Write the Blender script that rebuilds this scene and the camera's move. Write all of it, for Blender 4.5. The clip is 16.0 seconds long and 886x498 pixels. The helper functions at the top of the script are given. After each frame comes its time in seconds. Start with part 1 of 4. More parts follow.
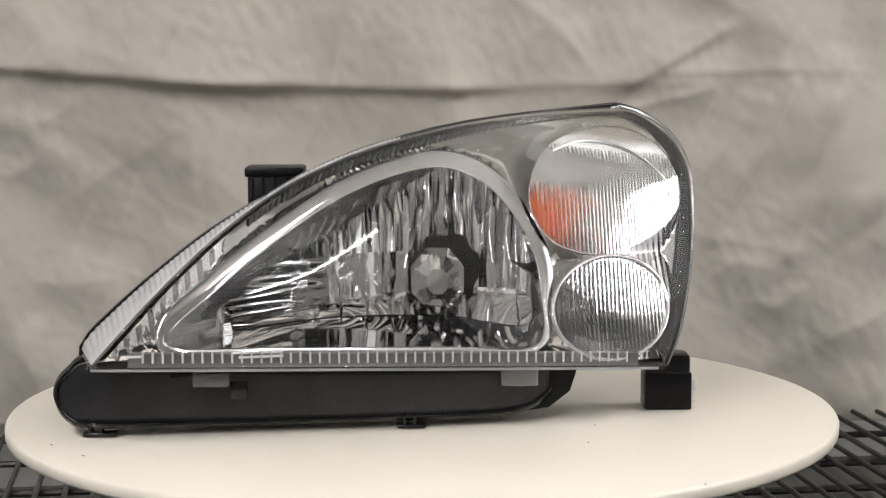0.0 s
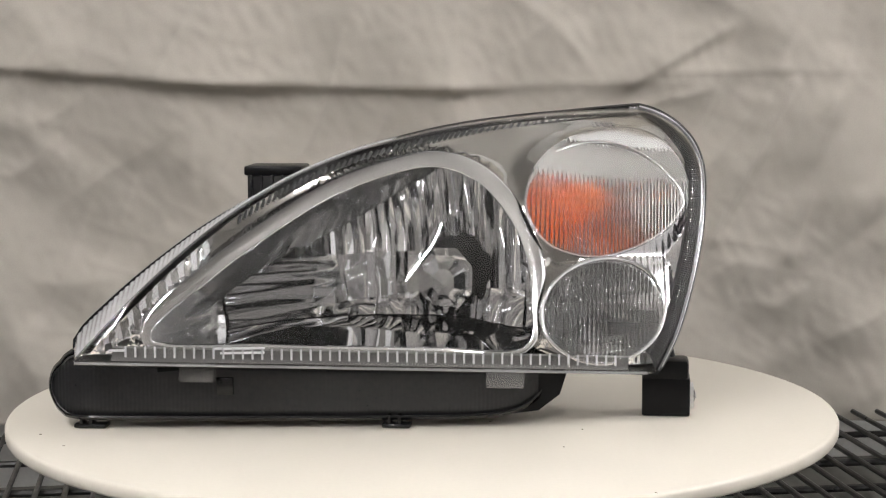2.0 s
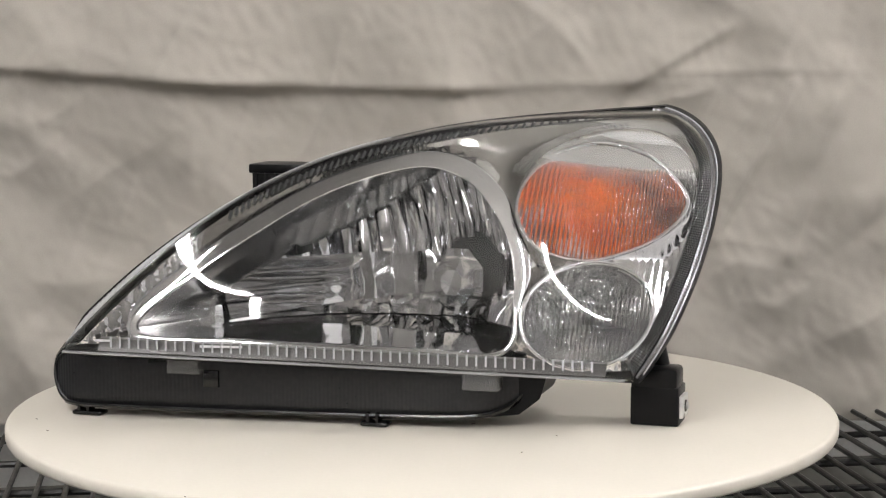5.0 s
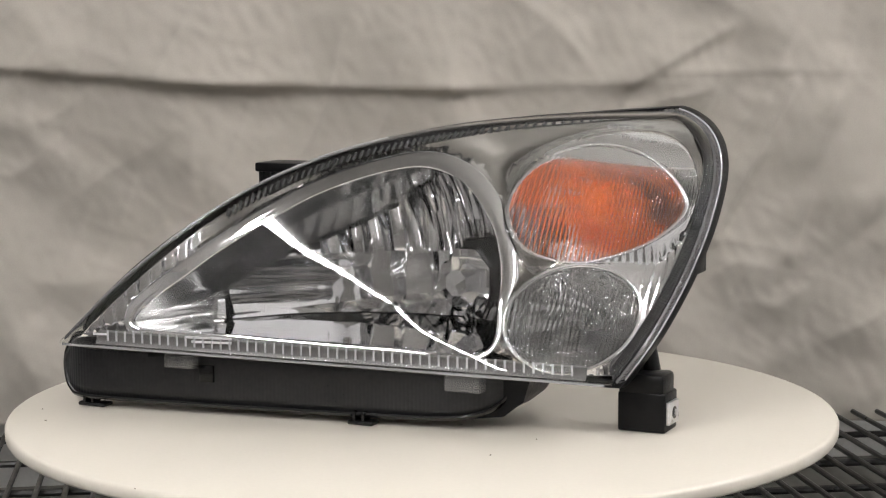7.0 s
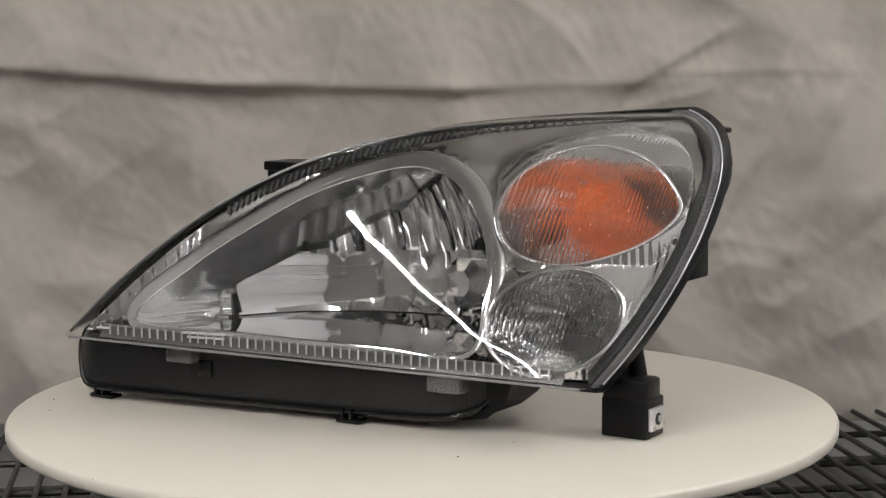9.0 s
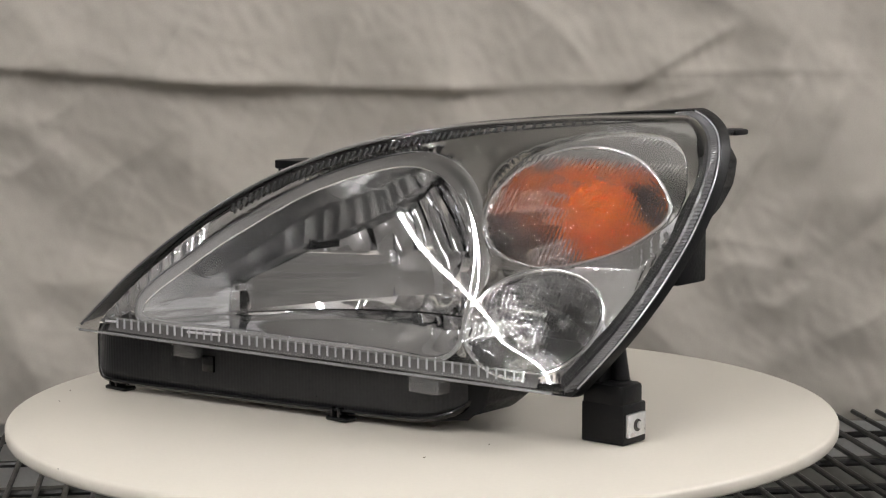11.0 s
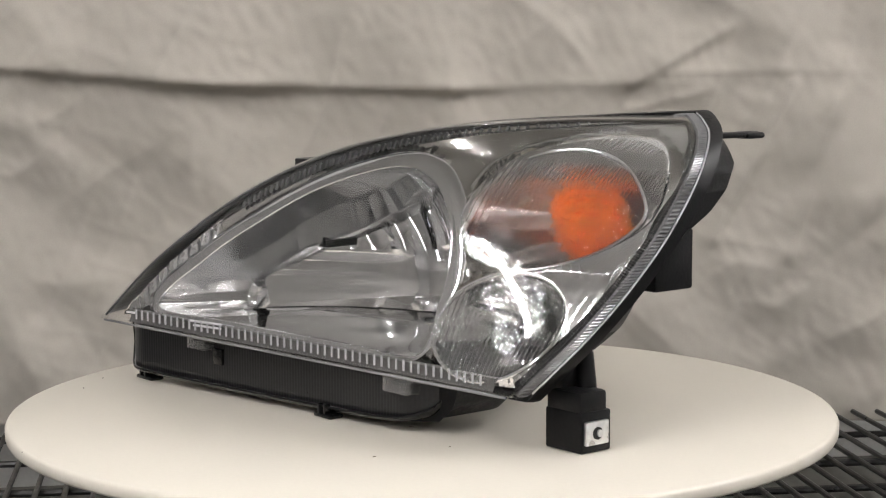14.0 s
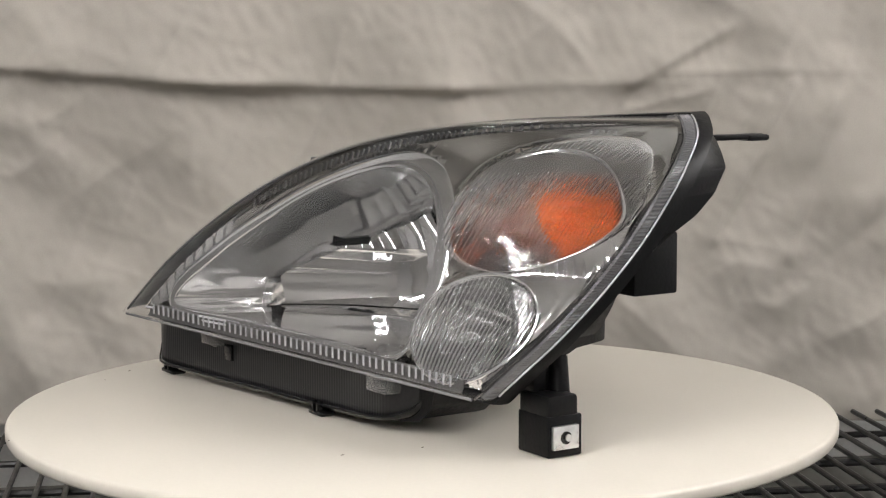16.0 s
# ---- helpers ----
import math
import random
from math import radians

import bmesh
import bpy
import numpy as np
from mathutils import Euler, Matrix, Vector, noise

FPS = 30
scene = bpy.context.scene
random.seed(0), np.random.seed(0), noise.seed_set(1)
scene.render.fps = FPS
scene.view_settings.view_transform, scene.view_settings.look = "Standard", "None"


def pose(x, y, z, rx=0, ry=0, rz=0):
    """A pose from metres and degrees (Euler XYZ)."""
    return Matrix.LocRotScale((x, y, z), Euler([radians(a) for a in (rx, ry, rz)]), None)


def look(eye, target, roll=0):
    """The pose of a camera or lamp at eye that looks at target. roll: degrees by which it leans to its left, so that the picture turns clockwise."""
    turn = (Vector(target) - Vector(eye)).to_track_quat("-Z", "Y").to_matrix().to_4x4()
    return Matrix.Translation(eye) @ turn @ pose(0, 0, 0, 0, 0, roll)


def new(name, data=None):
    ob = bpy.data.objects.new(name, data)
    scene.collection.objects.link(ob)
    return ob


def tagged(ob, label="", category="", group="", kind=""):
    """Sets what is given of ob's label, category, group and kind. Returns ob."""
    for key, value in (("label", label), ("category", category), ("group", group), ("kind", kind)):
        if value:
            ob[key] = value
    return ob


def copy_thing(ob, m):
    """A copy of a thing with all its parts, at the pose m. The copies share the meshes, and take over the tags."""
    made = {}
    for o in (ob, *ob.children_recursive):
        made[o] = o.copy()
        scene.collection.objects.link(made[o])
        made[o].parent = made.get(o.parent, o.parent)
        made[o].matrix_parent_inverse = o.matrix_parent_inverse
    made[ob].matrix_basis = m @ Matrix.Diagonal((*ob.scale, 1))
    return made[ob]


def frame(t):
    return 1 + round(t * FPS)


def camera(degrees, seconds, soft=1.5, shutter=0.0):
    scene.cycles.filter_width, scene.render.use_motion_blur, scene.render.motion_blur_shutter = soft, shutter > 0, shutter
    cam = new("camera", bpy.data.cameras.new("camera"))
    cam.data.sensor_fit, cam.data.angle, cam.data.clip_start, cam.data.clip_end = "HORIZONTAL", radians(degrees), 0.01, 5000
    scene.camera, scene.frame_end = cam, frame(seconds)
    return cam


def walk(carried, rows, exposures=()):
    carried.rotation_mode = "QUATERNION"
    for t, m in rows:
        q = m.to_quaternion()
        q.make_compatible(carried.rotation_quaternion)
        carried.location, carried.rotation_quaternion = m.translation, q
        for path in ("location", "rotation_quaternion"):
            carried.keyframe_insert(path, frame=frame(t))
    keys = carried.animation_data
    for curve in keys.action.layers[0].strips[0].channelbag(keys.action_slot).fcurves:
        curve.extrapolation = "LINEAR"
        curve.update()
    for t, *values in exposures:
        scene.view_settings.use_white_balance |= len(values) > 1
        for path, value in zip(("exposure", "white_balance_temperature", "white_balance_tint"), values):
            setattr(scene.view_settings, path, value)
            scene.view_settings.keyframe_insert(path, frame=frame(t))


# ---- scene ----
cam = camera(27.93, 16.0, soft=1.2)
CAM = look((0.0005, -1.2927, 0.2648), (0.0005 + 0.01127, -1.2927 + 0.9933, 0.2648 - 0.11497), -0.2)
# the film camera stops down a little in the middle of the clip
STOPS = [(0.0, 0.20), (4.0, 0.20), (6.5, 0.17), (7.5, 0.05), (8.5, -0.17), (9.2, -0.22), (11.5, 0.0), (12.0, 0.02), (13.0, 0.20), (14.0, 0.18), (16.0, 0.18)]
walk(cam, [(0.0, CAM), (16.0, CAM)], exposures=[(t, e - 0.06, 6800, 10) for t, e in STOPS])

# ---- light: a dim room under ceiling tubes ----
world = bpy.data.worlds.new("room_air")
scene.world = world
world.use_nodes = True
world.node_tree.nodes["Background"].inputs[0].default_value = (0.9, 0.95, 1.0, 1)
world.node_tree.nodes["Background"].inputs[1].default_value = 0.02
TUBE_GLOW = 180.0
# place and turn of each tube; the last is added to brighten the side trim
TUBES = [(-0.765, -1.17, 1.2, 0, 0, -4), (1.90, -0.02, 1.58, 0, 0, 10), (-1.02, -2.62, 1.2, 0, 0, -17), (0.72, -2.00, 2.14)]


# ---- materials ----
def material(name, base, rough=0.5, metal=0.0, grain=0.0, grain_size=200.0, stain=0.0, stain_size=8.0, bump=0.0, coat=0.0, spec=0.5,
             transmission=0.0, ior=1.49, emit=0.0, vary=0.0):
    m = bpy.data.materials.new(name)
    m.use_nodes = True
    t = m.node_tree
    b = t.nodes["Principled BSDF"]
    b.inputs["Base Color"].default_value = (*base, 1)
    b.inputs["Roughness"].default_value = rough
    b.inputs["Metallic"].default_value = metal
    b.inputs["Coat Weight"].default_value = coat
    b.inputs["Specular IOR Level"].default_value = spec
    b.inputs["Transmission Weight"].default_value = transmission
    b.inputs["IOR"].default_value = ior
    if emit:
        b.inputs["Emission Color"].default_value = (*base, 1)
        b.inputs["Emission Strength"].default_value = emit
    co = t.nodes.new("ShaderNodeTexCoord")
    if grain or stain:
        value = None
        for amount, size, detail in ((grain, grain_size, 4), (stain, stain_size, 6)):
            if not amount:
                continue
            n = t.nodes.new("ShaderNodeTexNoise")
            n.inputs["Scale"].default_value = size
            n.inputs["Detail"].default_value = detail
            t.links.new(co.outputs["Object"], n.inputs["Vector"])
            r = t.nodes.new("ShaderNodeMapRange")
            r.inputs[1].default_value, r.inputs[2].default_value = 0.3, 0.7
            r.inputs[3].default_value, r.inputs[4].default_value = 1 - amount, 1 + amount
            t.links.new(n.outputs[0], r.inputs[0])
            if value is None:
                value = r.outputs[0]
            else:
                k = t.nodes.new("ShaderNodeMath")
                k.operation = "MULTIPLY"
                t.links.new(value, k.inputs[0])
                t.links.new(r.outputs[0], k.inputs[1])
                value = k.outputs[0]
        mix = t.nodes.new("ShaderNodeVectorMath")
        mix.operation = "SCALE"
        mix.inputs[0].default_value = base
        t.links.new(value, mix.inputs["Scale"])
        t.links.new(mix.outputs[0], b.inputs["Base Color"])
        rr = t.nodes.new("ShaderNodeMath")
        rr.operation = "MULTIPLY"
        rr.inputs[1].default_value = rough
        t.links.new(value, rr.inputs[0])
        t.links.new(rr.outputs[0], b.inputs["Roughness"])
    if bump:
        n = t.nodes.new("ShaderNodeTexNoise")
        n.inputs["Scale"].default_value = grain_size
        n.inputs["Detail"].default_value = 5
        t.links.new(co.outputs["Object"], n.inputs["Vector"])
        k = t.nodes.new("ShaderNodeBump")
        k.inputs["Strength"].default_value = bump
        k.inputs["Distance"].default_value = 0.001
        t.links.new(n.outputs[0], k.inputs["Height"])
        t.links.new(k.outputs[0], b.inputs["Normal"])
    return m


def clear_plastic(name, tint=(1, 1, 1), ior=1.5, rough=0.01):
    """A thin clear moulding: straight through, with its gloss by Fresnel."""
    m = bpy.data.materials.new(name)
    m.use_nodes = True
    t = m.node_tree
    t.nodes.remove(t.nodes["Principled BSDF"])
    out = t.nodes["Material Output"]
    a, g, f, k, q, x = (t.nodes.new("ShaderNode" + k) for k in ("BsdfTransparent", "BsdfGlossy", "LayerWeight", "Math", "Math", "MixShader"))
    a.inputs[0].default_value = (*tint, 1)
    g.inputs["Roughness"].default_value = rough
    f.inputs[0].default_value = 0.5
    k.operation, k.inputs[1].default_value = "POWER", 5.0
    q.operation, q.inputs[1].default_value, q.inputs[2].default_value = "MULTIPLY_ADD", 0.9, ((ior - 1) / (ior + 1)) ** 2
    t.links.new(f.outputs["Facing"], k.inputs[0])
    t.links.new(k.outputs[0], q.inputs[0])
    t.links.new(q.outputs[0], x.inputs[0])
    t.links.new(a.outputs[0], x.inputs[1])
    t.links.new(g.outputs[0], x.inputs[2])
    t.links.new(x.outputs[0], out.inputs[0])
    return m


CLOTH = material("unbleached_cloth", (0.47, 0.437, 0.39), 0.95, grain=0.03, grain_size=900, stain=0.05, stain_size=7, bump=0.07, spec=0.1)
WHITE = material("white_laminate", (0.72, 0.675, 0.595), 0.32, grain=0.015, grain_size=300, stain=0.02, stain_size=9)
BLACK = material("black_moulded_plastic", (0.005, 0.005, 0.0055), 0.40, spec=0.18, grain=0.15, grain_size=400, stain=0.2, stain_size=30, bump=0.15)
GLOSSBLACK = material("glossy_black_plastic", (0.005, 0.005, 0.0055), 0.2, spec=0.4, grain=0.1, stain=0.2, stain_size=40)
DARKPANEL = material("smoked_grey_panel", (0.016, 0.016, 0.017), 0.35, spec=0.3, grain=0.15, grain_size=300, stain=0.15, stain_size=25)
CHROME = material("bright_chrome", (0.86, 0.86, 0.87), 0.05, metal=1.0, stain=0.04, stain_size=30)
# chrome with the dark room it mirrors put into its colour
DULLCHROME = material("dull_mirror_chrome", (0.60, 0.585, 0.56), 0.09, metal=1.0, stain=0.06, stain_size=30)
AMBER = material("amber_plastic", (1.0, 0.21, 0.002), 0.06, transmission=0.72, stain=0.1, stain_size=60)
CLEAR = clear_plastic("clear_polycarbonate")
RIBBED = material("ribbed_clear_plastic", (1, 1, 1), 0.02, transmission=1.0, ior=1.49)
FROST = material("frosted_clear_plastic", (0.62, 0.62, 0.63), 0.25, transmission=0.82, grain=0.06, grain_size=600, bump=0.04)
STEEL = material("zinc_plated_steel", (0.72, 0.72, 0.72), 0.3, metal=0.9, grain=0.1, stain=0.1, stain_size=80)
WIRE = material("black_coated_wire", (0.012, 0.012, 0.012), 0.35, grain=0.2, stain=0.2, stain_size=20)
BOARD = material("dark_board", (0.07, 0.068, 0.06), 0.7, grain=0.1, stain=0.2, stain_size=6)
WALLPAINT = material("pale_grey_paint", (0.62, 0.62, 0.61), 0.9, grain=0.05, stain=0.06, stain_size=2)
# unseen room: its tones set how dark or bright the chrome mirrors each side
DARKPAINT = material("dim_surround_tone", (0.20, 0.193, 0.182), 0.8, grain=0.05, stain=0.1, stain_size=2)
RIBGREY = material("grey_clear_rib", (0.42, 0.42, 0.43), 0.2, metal=0.6, stain=0.1, stain_size=50)
CEILPAINT = material("ceiling_surround_tone", (0.31, 0.30, 0.285), 0.9, grain=0.05, stain=0.06, stain_size=2)
WESTPAINT = material("dark_surround_tone", (0.19, 0.186, 0.18), 0.9, grain=0.05, stain=0.06, stain_size=2)
EASTPAINT = material("bright_surround_tone", (0.68, 0.68, 0.68), 0.9, grain=0.05, stain=0.06, stain_size=2)
SIDERIB = material("smoky_clear_rib", (0.16, 0.16, 0.165), 0.22, metal=0.5, stain=0.1, stain_size=50)
FOOTGREY = material("grey_foot_strip", (0.085, 0.083, 0.08), 0.35, stain=0.1, stain_size=50)
# opaque pale tone in place of the light that clear ribs catch
LITRIB = material("rib_with_caught_light", (0.72, 0.72, 0.75), 0.22, metal=0.5, stain=0.1, stain_size=50)
WINGCHROME = material("soft_chrome", (0.82, 0.82, 0.82), 0.17, metal=1.0, stain=0.05, stain_size=40)
CUPCHROME = material("cup_chrome", (0.78, 0.78, 0.78), 0.07, metal=1.0, stain=0.08, stain_size=40)
DIMCHROME = material("dark_moulded_rib", (0.10, 0.10, 0.105), 0.25, metal=0.3, stain=0.1, stain_size=40)
FLOORPAINT = material("grey_concrete", (0.27, 0.265, 0.255), 0.8, grain=0.1, stain=0.15, stain_size=3)
GLOW = material("lit_tube", (0.97, 0.97, 1.0), 0.4, emit=TUBE_GLOW)
MARK = material("grey_moulded_print", (0.55, 0.55, 0.57), 0.4, stain=0.1)
SPECK = material("brown_speck", (0.12, 0.09, 0.06), 0.8, stain=0.2)


# ---- mesh helpers ----
def link_mesh(name, verts, faces, mat, parent=None, label="", smooth=True, sharp=40):
    me = bpy.data.meshes.new(name)
    me.from_pydata([tuple(map(float, v)) for v in verts], [], [tuple(f) for f in faces])
    me.update()
    if mat:
        me.materials.append(mat)
    if smooth:
        me.polygons.foreach_set("use_smooth", [True] * len(me.polygons))
        me.set_sharp_from_angle(angle=radians(sharp))
    ob = new(name, me)
    if parent:
        ob.parent = parent
    if label:
        tagged(ob, label)
    return ob


def part(name, bm, mat, parent=None, label="", smooth=True, sharp=40):
    me = bpy.data.meshes.new(name)
    bmesh.ops.recalc_face_normals(bm, faces=bm.faces)
    bm.to_mesh(me)
    bm.free()
    me.materials.append(mat)
    if smooth:
        me.polygons.foreach_set("use_smooth", [True] * len(me.polygons))
        me.set_sharp_from_angle(angle=radians(sharp))
    ob = new(name, me)
    if parent:
        ob.parent = parent
    if label:
        tagged(ob, label)
    return ob


def box(bm, lo, hi, bevel=0.0, segments=2, m=None):
    made = bmesh.ops.create_cube(bm, size=1.0)["verts"]
    for v in made:
        v.co = Vector([a + (b - a) * (c + 0.5) for a, b, c in zip(lo, hi, v.co)])
    if bevel:
        edges = list({e for v in made for e in v.link_edges})
        got = bmesh.ops.bevel(bm, geom=edges, offset=bevel, segments=segments, profile=0.5, affect="EDGES")
        made = list({v for f in got["faces"] for v in f.verts} | {v for v in made if v.is_valid})
    if m:
        bmesh.ops.transform(bm, matrix=m, verts=made)
    return bm


def rod(bm, a, b, r, sides=8, caps=True):
    a, b = Vector(a), Vector(b)
    m = Matrix.Translation((a + b) / 2) @ (b - a).to_track_quat("Z", "Y").to_matrix().to_4x4()
    bmesh.ops.create_cone(bm, cap_ends=caps, segments=sides, radius1=r, radius2=r, depth=(b - a).length, matrix=m)
    return bm


def strip_faces(rows, cols, wrap=False, offset=0):
    out = []
    for i in range(rows - 1):
        for j in range(cols if wrap else cols - 1):
            k = (j + 1) % cols
            out.append((offset + i * cols + j, offset + i * cols + k, offset + (i + 1) * cols + k, offset + (i + 1) * cols + j))
    return out


def revolve(profile, sides=96):
    """Vertices and faces of an (r, z) profile turned about z."""
    verts = [(r * math.cos(2 * math.pi * j / sides), r * math.sin(2 * math.pi * j / sides), z) for r, z in profile for j in range(sides)]
    return verts, strip_faces(len(profile), sides, True)


# ---- lens surface of the headlight, in the lamp's own space ----
LOW_A, LOW_B = np.array((-0.2175, -0.1425, 0.0535)), np.array((0.1695, -0.066, 0.0392))
CREASE = [(-0.2175, -0.1425, 0.0535), (-0.1774, -0.1214, 0.0978), (-0.1355, -0.0924, 0.1371), (-0.0947, -0.0646, 0.1656),
          (-0.0494, -0.0405, 0.1858), (-0.0024, -0.0180, 0.1987), (0.0400, 0.0080, 0.2062), (0.0977, 0.0560, 0.2111), (0.1548, 0.1099, 0.2121)]
EDGE = [(0.1695, -0.066, 0.0392), (0.1800, -0.0478, 0.0583), (0.1863, -0.0304, 0.0739), (0.1929, -0.0086, 0.0954), (0.1974, 0.0104, 0.1156),
        (0.2007, 0.0305, 0.1384), (0.2012, 0.0531, 0.1665), (0.1954, 0.0719, 0.1856), (0.1833, 0.0900, 0.1993), (0.1687, 0.1013, 0.2078), (0.1548, 0.1099, 0.2121)]


def spline(points, t, closed=False):
    """Catmull-Rom curve through points at t in 0..1."""
    n = len(points)
    k = n if closed else n - 1
    x = min(max(t, 0.0), 1.0) * k
    i = min(int(x), k - 1)
    w = x - i
    g = (lambda j: np.array(points[j % n], float)) if closed else (lambda j: np.array(points[min(max(j, 0), n - 1)], float))
    a, b, c, d = g(i - 1), g(i), g(i + 1), g(i + 2)
    return 0.5 * (2 * b + (c - a) * w + (2 * a - 5 * b + 4 * c - d) * w * w + (3 * b - a - 3 * c + d) * w ** 3)


TOPS = np.array([spline(CREASE, i / 160) for i in range(161)])
SIDE = np.array([spline(EDGE, i / 160) for i in range(161)])


def lens_point(s, v):
    """The lens's outer skin: s from the front tip to the side, v from the lower edge up to the crease. Takes arrays too."""
    s, v = np.asarray(s, float), np.asarray(v, float)
    x0 = LOW_A[0] + (CREASE[-1][0] - LOW_A[0]) * s
    top = np.stack((x0, np.interp(x0, TOPS[:, 0], TOPS[:, 1]), np.interp(x0, TOPS[:, 0], TOPS[:, 2])), -1)
    low = LOW_A + (LOW_B - LOW_A) * s[..., None]
    w = np.stack((v, v ** 1.9, v), -1)
    end = np.array(CREASE[-1])
    q = LOW_B + (end - LOW_B) * w
    zr = q[..., 2]
    r = np.stack((np.interp(zr, SIDE[:, 2], SIDE[:, 0]), np.interp(zr, SIDE[:, 2], SIDE[:, 1]), zr), -1)
    return low + (top - low) * w + (r - q) * (s ** 5)[..., None]


def lens_normal(s, v):
    h = 0.004
    s, v = np.clip(s, 0.02, 0.995), np.clip(v, 0.005, 0.992)
    n = np.cross(lens_point(s + h, v) - lens_point(s - h, v), lens_point(s, v + h) - lens_point(s, v - h))
    n = n / np.linalg.norm(n, axis=-1)[..., None]
    return np.where(n[..., 1:2] > 0, -n, n)


def lens_sv(x, z):
    """s and v of the lens point that shows at x and z."""
    x, z = np.asarray(x, float), np.asarray(z, float)
    s = np.clip((x + 0.2175) / 0.4, 0.03, 0.99)
    v = 0.5 + 0 * s
    for _ in range(24):
        top, low = lens_point(s, 1 + 0 * s)[..., 2], lens_point(s, 0 * s)[..., 2]
        v = np.clip((z - low) / np.maximum(top - low, 1e-5), 0, 1)
        up = np.minimum(s + 0.004, 1)
        dx = (lens_point(up, v)[..., 0] - lens_point(s - 0.004, v)[..., 0]) / (up - s + 0.004)
        s = np.clip(s + 0.8 * (x - lens_point(s, v)[..., 0]) / np.maximum(dx, 0.05), 0.01, 1)
    return s, v


def behind(x, z, depth):
    """Places depth metres straight behind the lens's skin."""
    x, z = np.asarray(x, float), np.asarray(z, float)
    y = lens_point(*lens_sv(x, z))[..., 1] + depth
    return np.stack((x, y, z), -1)


def gap_to(x, z, poly):
    """How far points lie from a loop's points."""
    q = np.asarray(poly)
    return np.sqrt(((np.asarray(x)[..., None] - q[:, 0]) ** 2 + (np.asarray(z)[..., None] - q[:, 1]) ** 2).min(-1))


# ---- the room: added out of view, toned for what the chrome mirrors ----
ROOM = ((-2.2, -3.6), (2.2, 0.75))
ZF, ZC = -1.0, 2.3


def slab(name, lo, hi, mat, label, category):
    bm = box(bmesh.new(), lo, hi)
    return tagged(part(name, bm, mat, smooth=False), label, category, kind="structure")


(X0, Y0), (X1, Y1) = ROOM
slab("floor", (X0, Y0, ZF - 0.1), (X1, Y1, ZF), FLOORPAINT, "added grey floor, out of view", "floor")
slab("ceiling", (X0, Y0, ZC), (X1, Y1, ZC + 0.1), CEILPAINT, "added brown-grey ceiling with tube lights, out of view", "ceiling")
slab("wall_north", (X0, Y1, ZF), (X1, Y1 + 0.1, ZC), WALLPAINT, "plain pale wall behind the cloth", "wall")
slab("wall_south", (X0, Y0 - 0.1, ZF), (X1, Y0, ZC), DARKPAINT, "added brown-grey wall facing the shelf, out of view, dims reflections", "wall")
slab("wall_west", (X0 - 0.1, Y0, ZF), (X0, Y1, ZC), WESTPAINT, "added dark grey side wall, out of view, darkens reflections", "wall")
slab("wall_east", (X1, Y0, ZF), (X1 + 0.1, Y1, ZC), EASTPAINT, "added pale side wall, out of view, brightens reflections", "wall")


def tube_light(drop, r=0.014):
    thing = new("tube_light")
    bm = bmesh.new()
    rod(bm, (0, -0.70, 0), (0, 0.70, 0), r, 20)
    part("tube", bm, GLOW, thing, "glowing white tube")
    bm = box(bmesh.new(), (-0.024, -0.72, 0.026), (0.024, 0.72, 0.065), 0.006)
    part("housing", bm, WALLPAINT, thing, "grey metal batten")
    for y in (-0.71, 0.71):
        bm = box(bmesh.new(), (-0.016, y - 0.01, -0.018), (0.016, y + 0.01, 0.04), 0.004)
        part("end_cap", bm, WALLPAINT, thing)
    for y in (-0.4, 0.4):
        bm = rod(bmesh.new(), (0, y, 0.07), (0, y, drop + 0.002), 0.004)
        part("hanger", bm, STEEL, thing)
    return tagged(thing, "long white tube light hung under the ceiling", "tube light", group="ceiling tubes")


first = tube_light(ZC - TUBES[0][2])
first.matrix_basis = pose(*TUBES[0])
copy_thing(first, pose(*TUBES[2]))
tube_light(ZC - TUBES[1][2]).matrix_basis = pose(*TUBES[1])
# thinner extra tube, out of view, added to whiten the fluted side trim
tube_light(ZC - TUBES[3][2], 0.008).matrix_basis = pose(*TUBES[3])


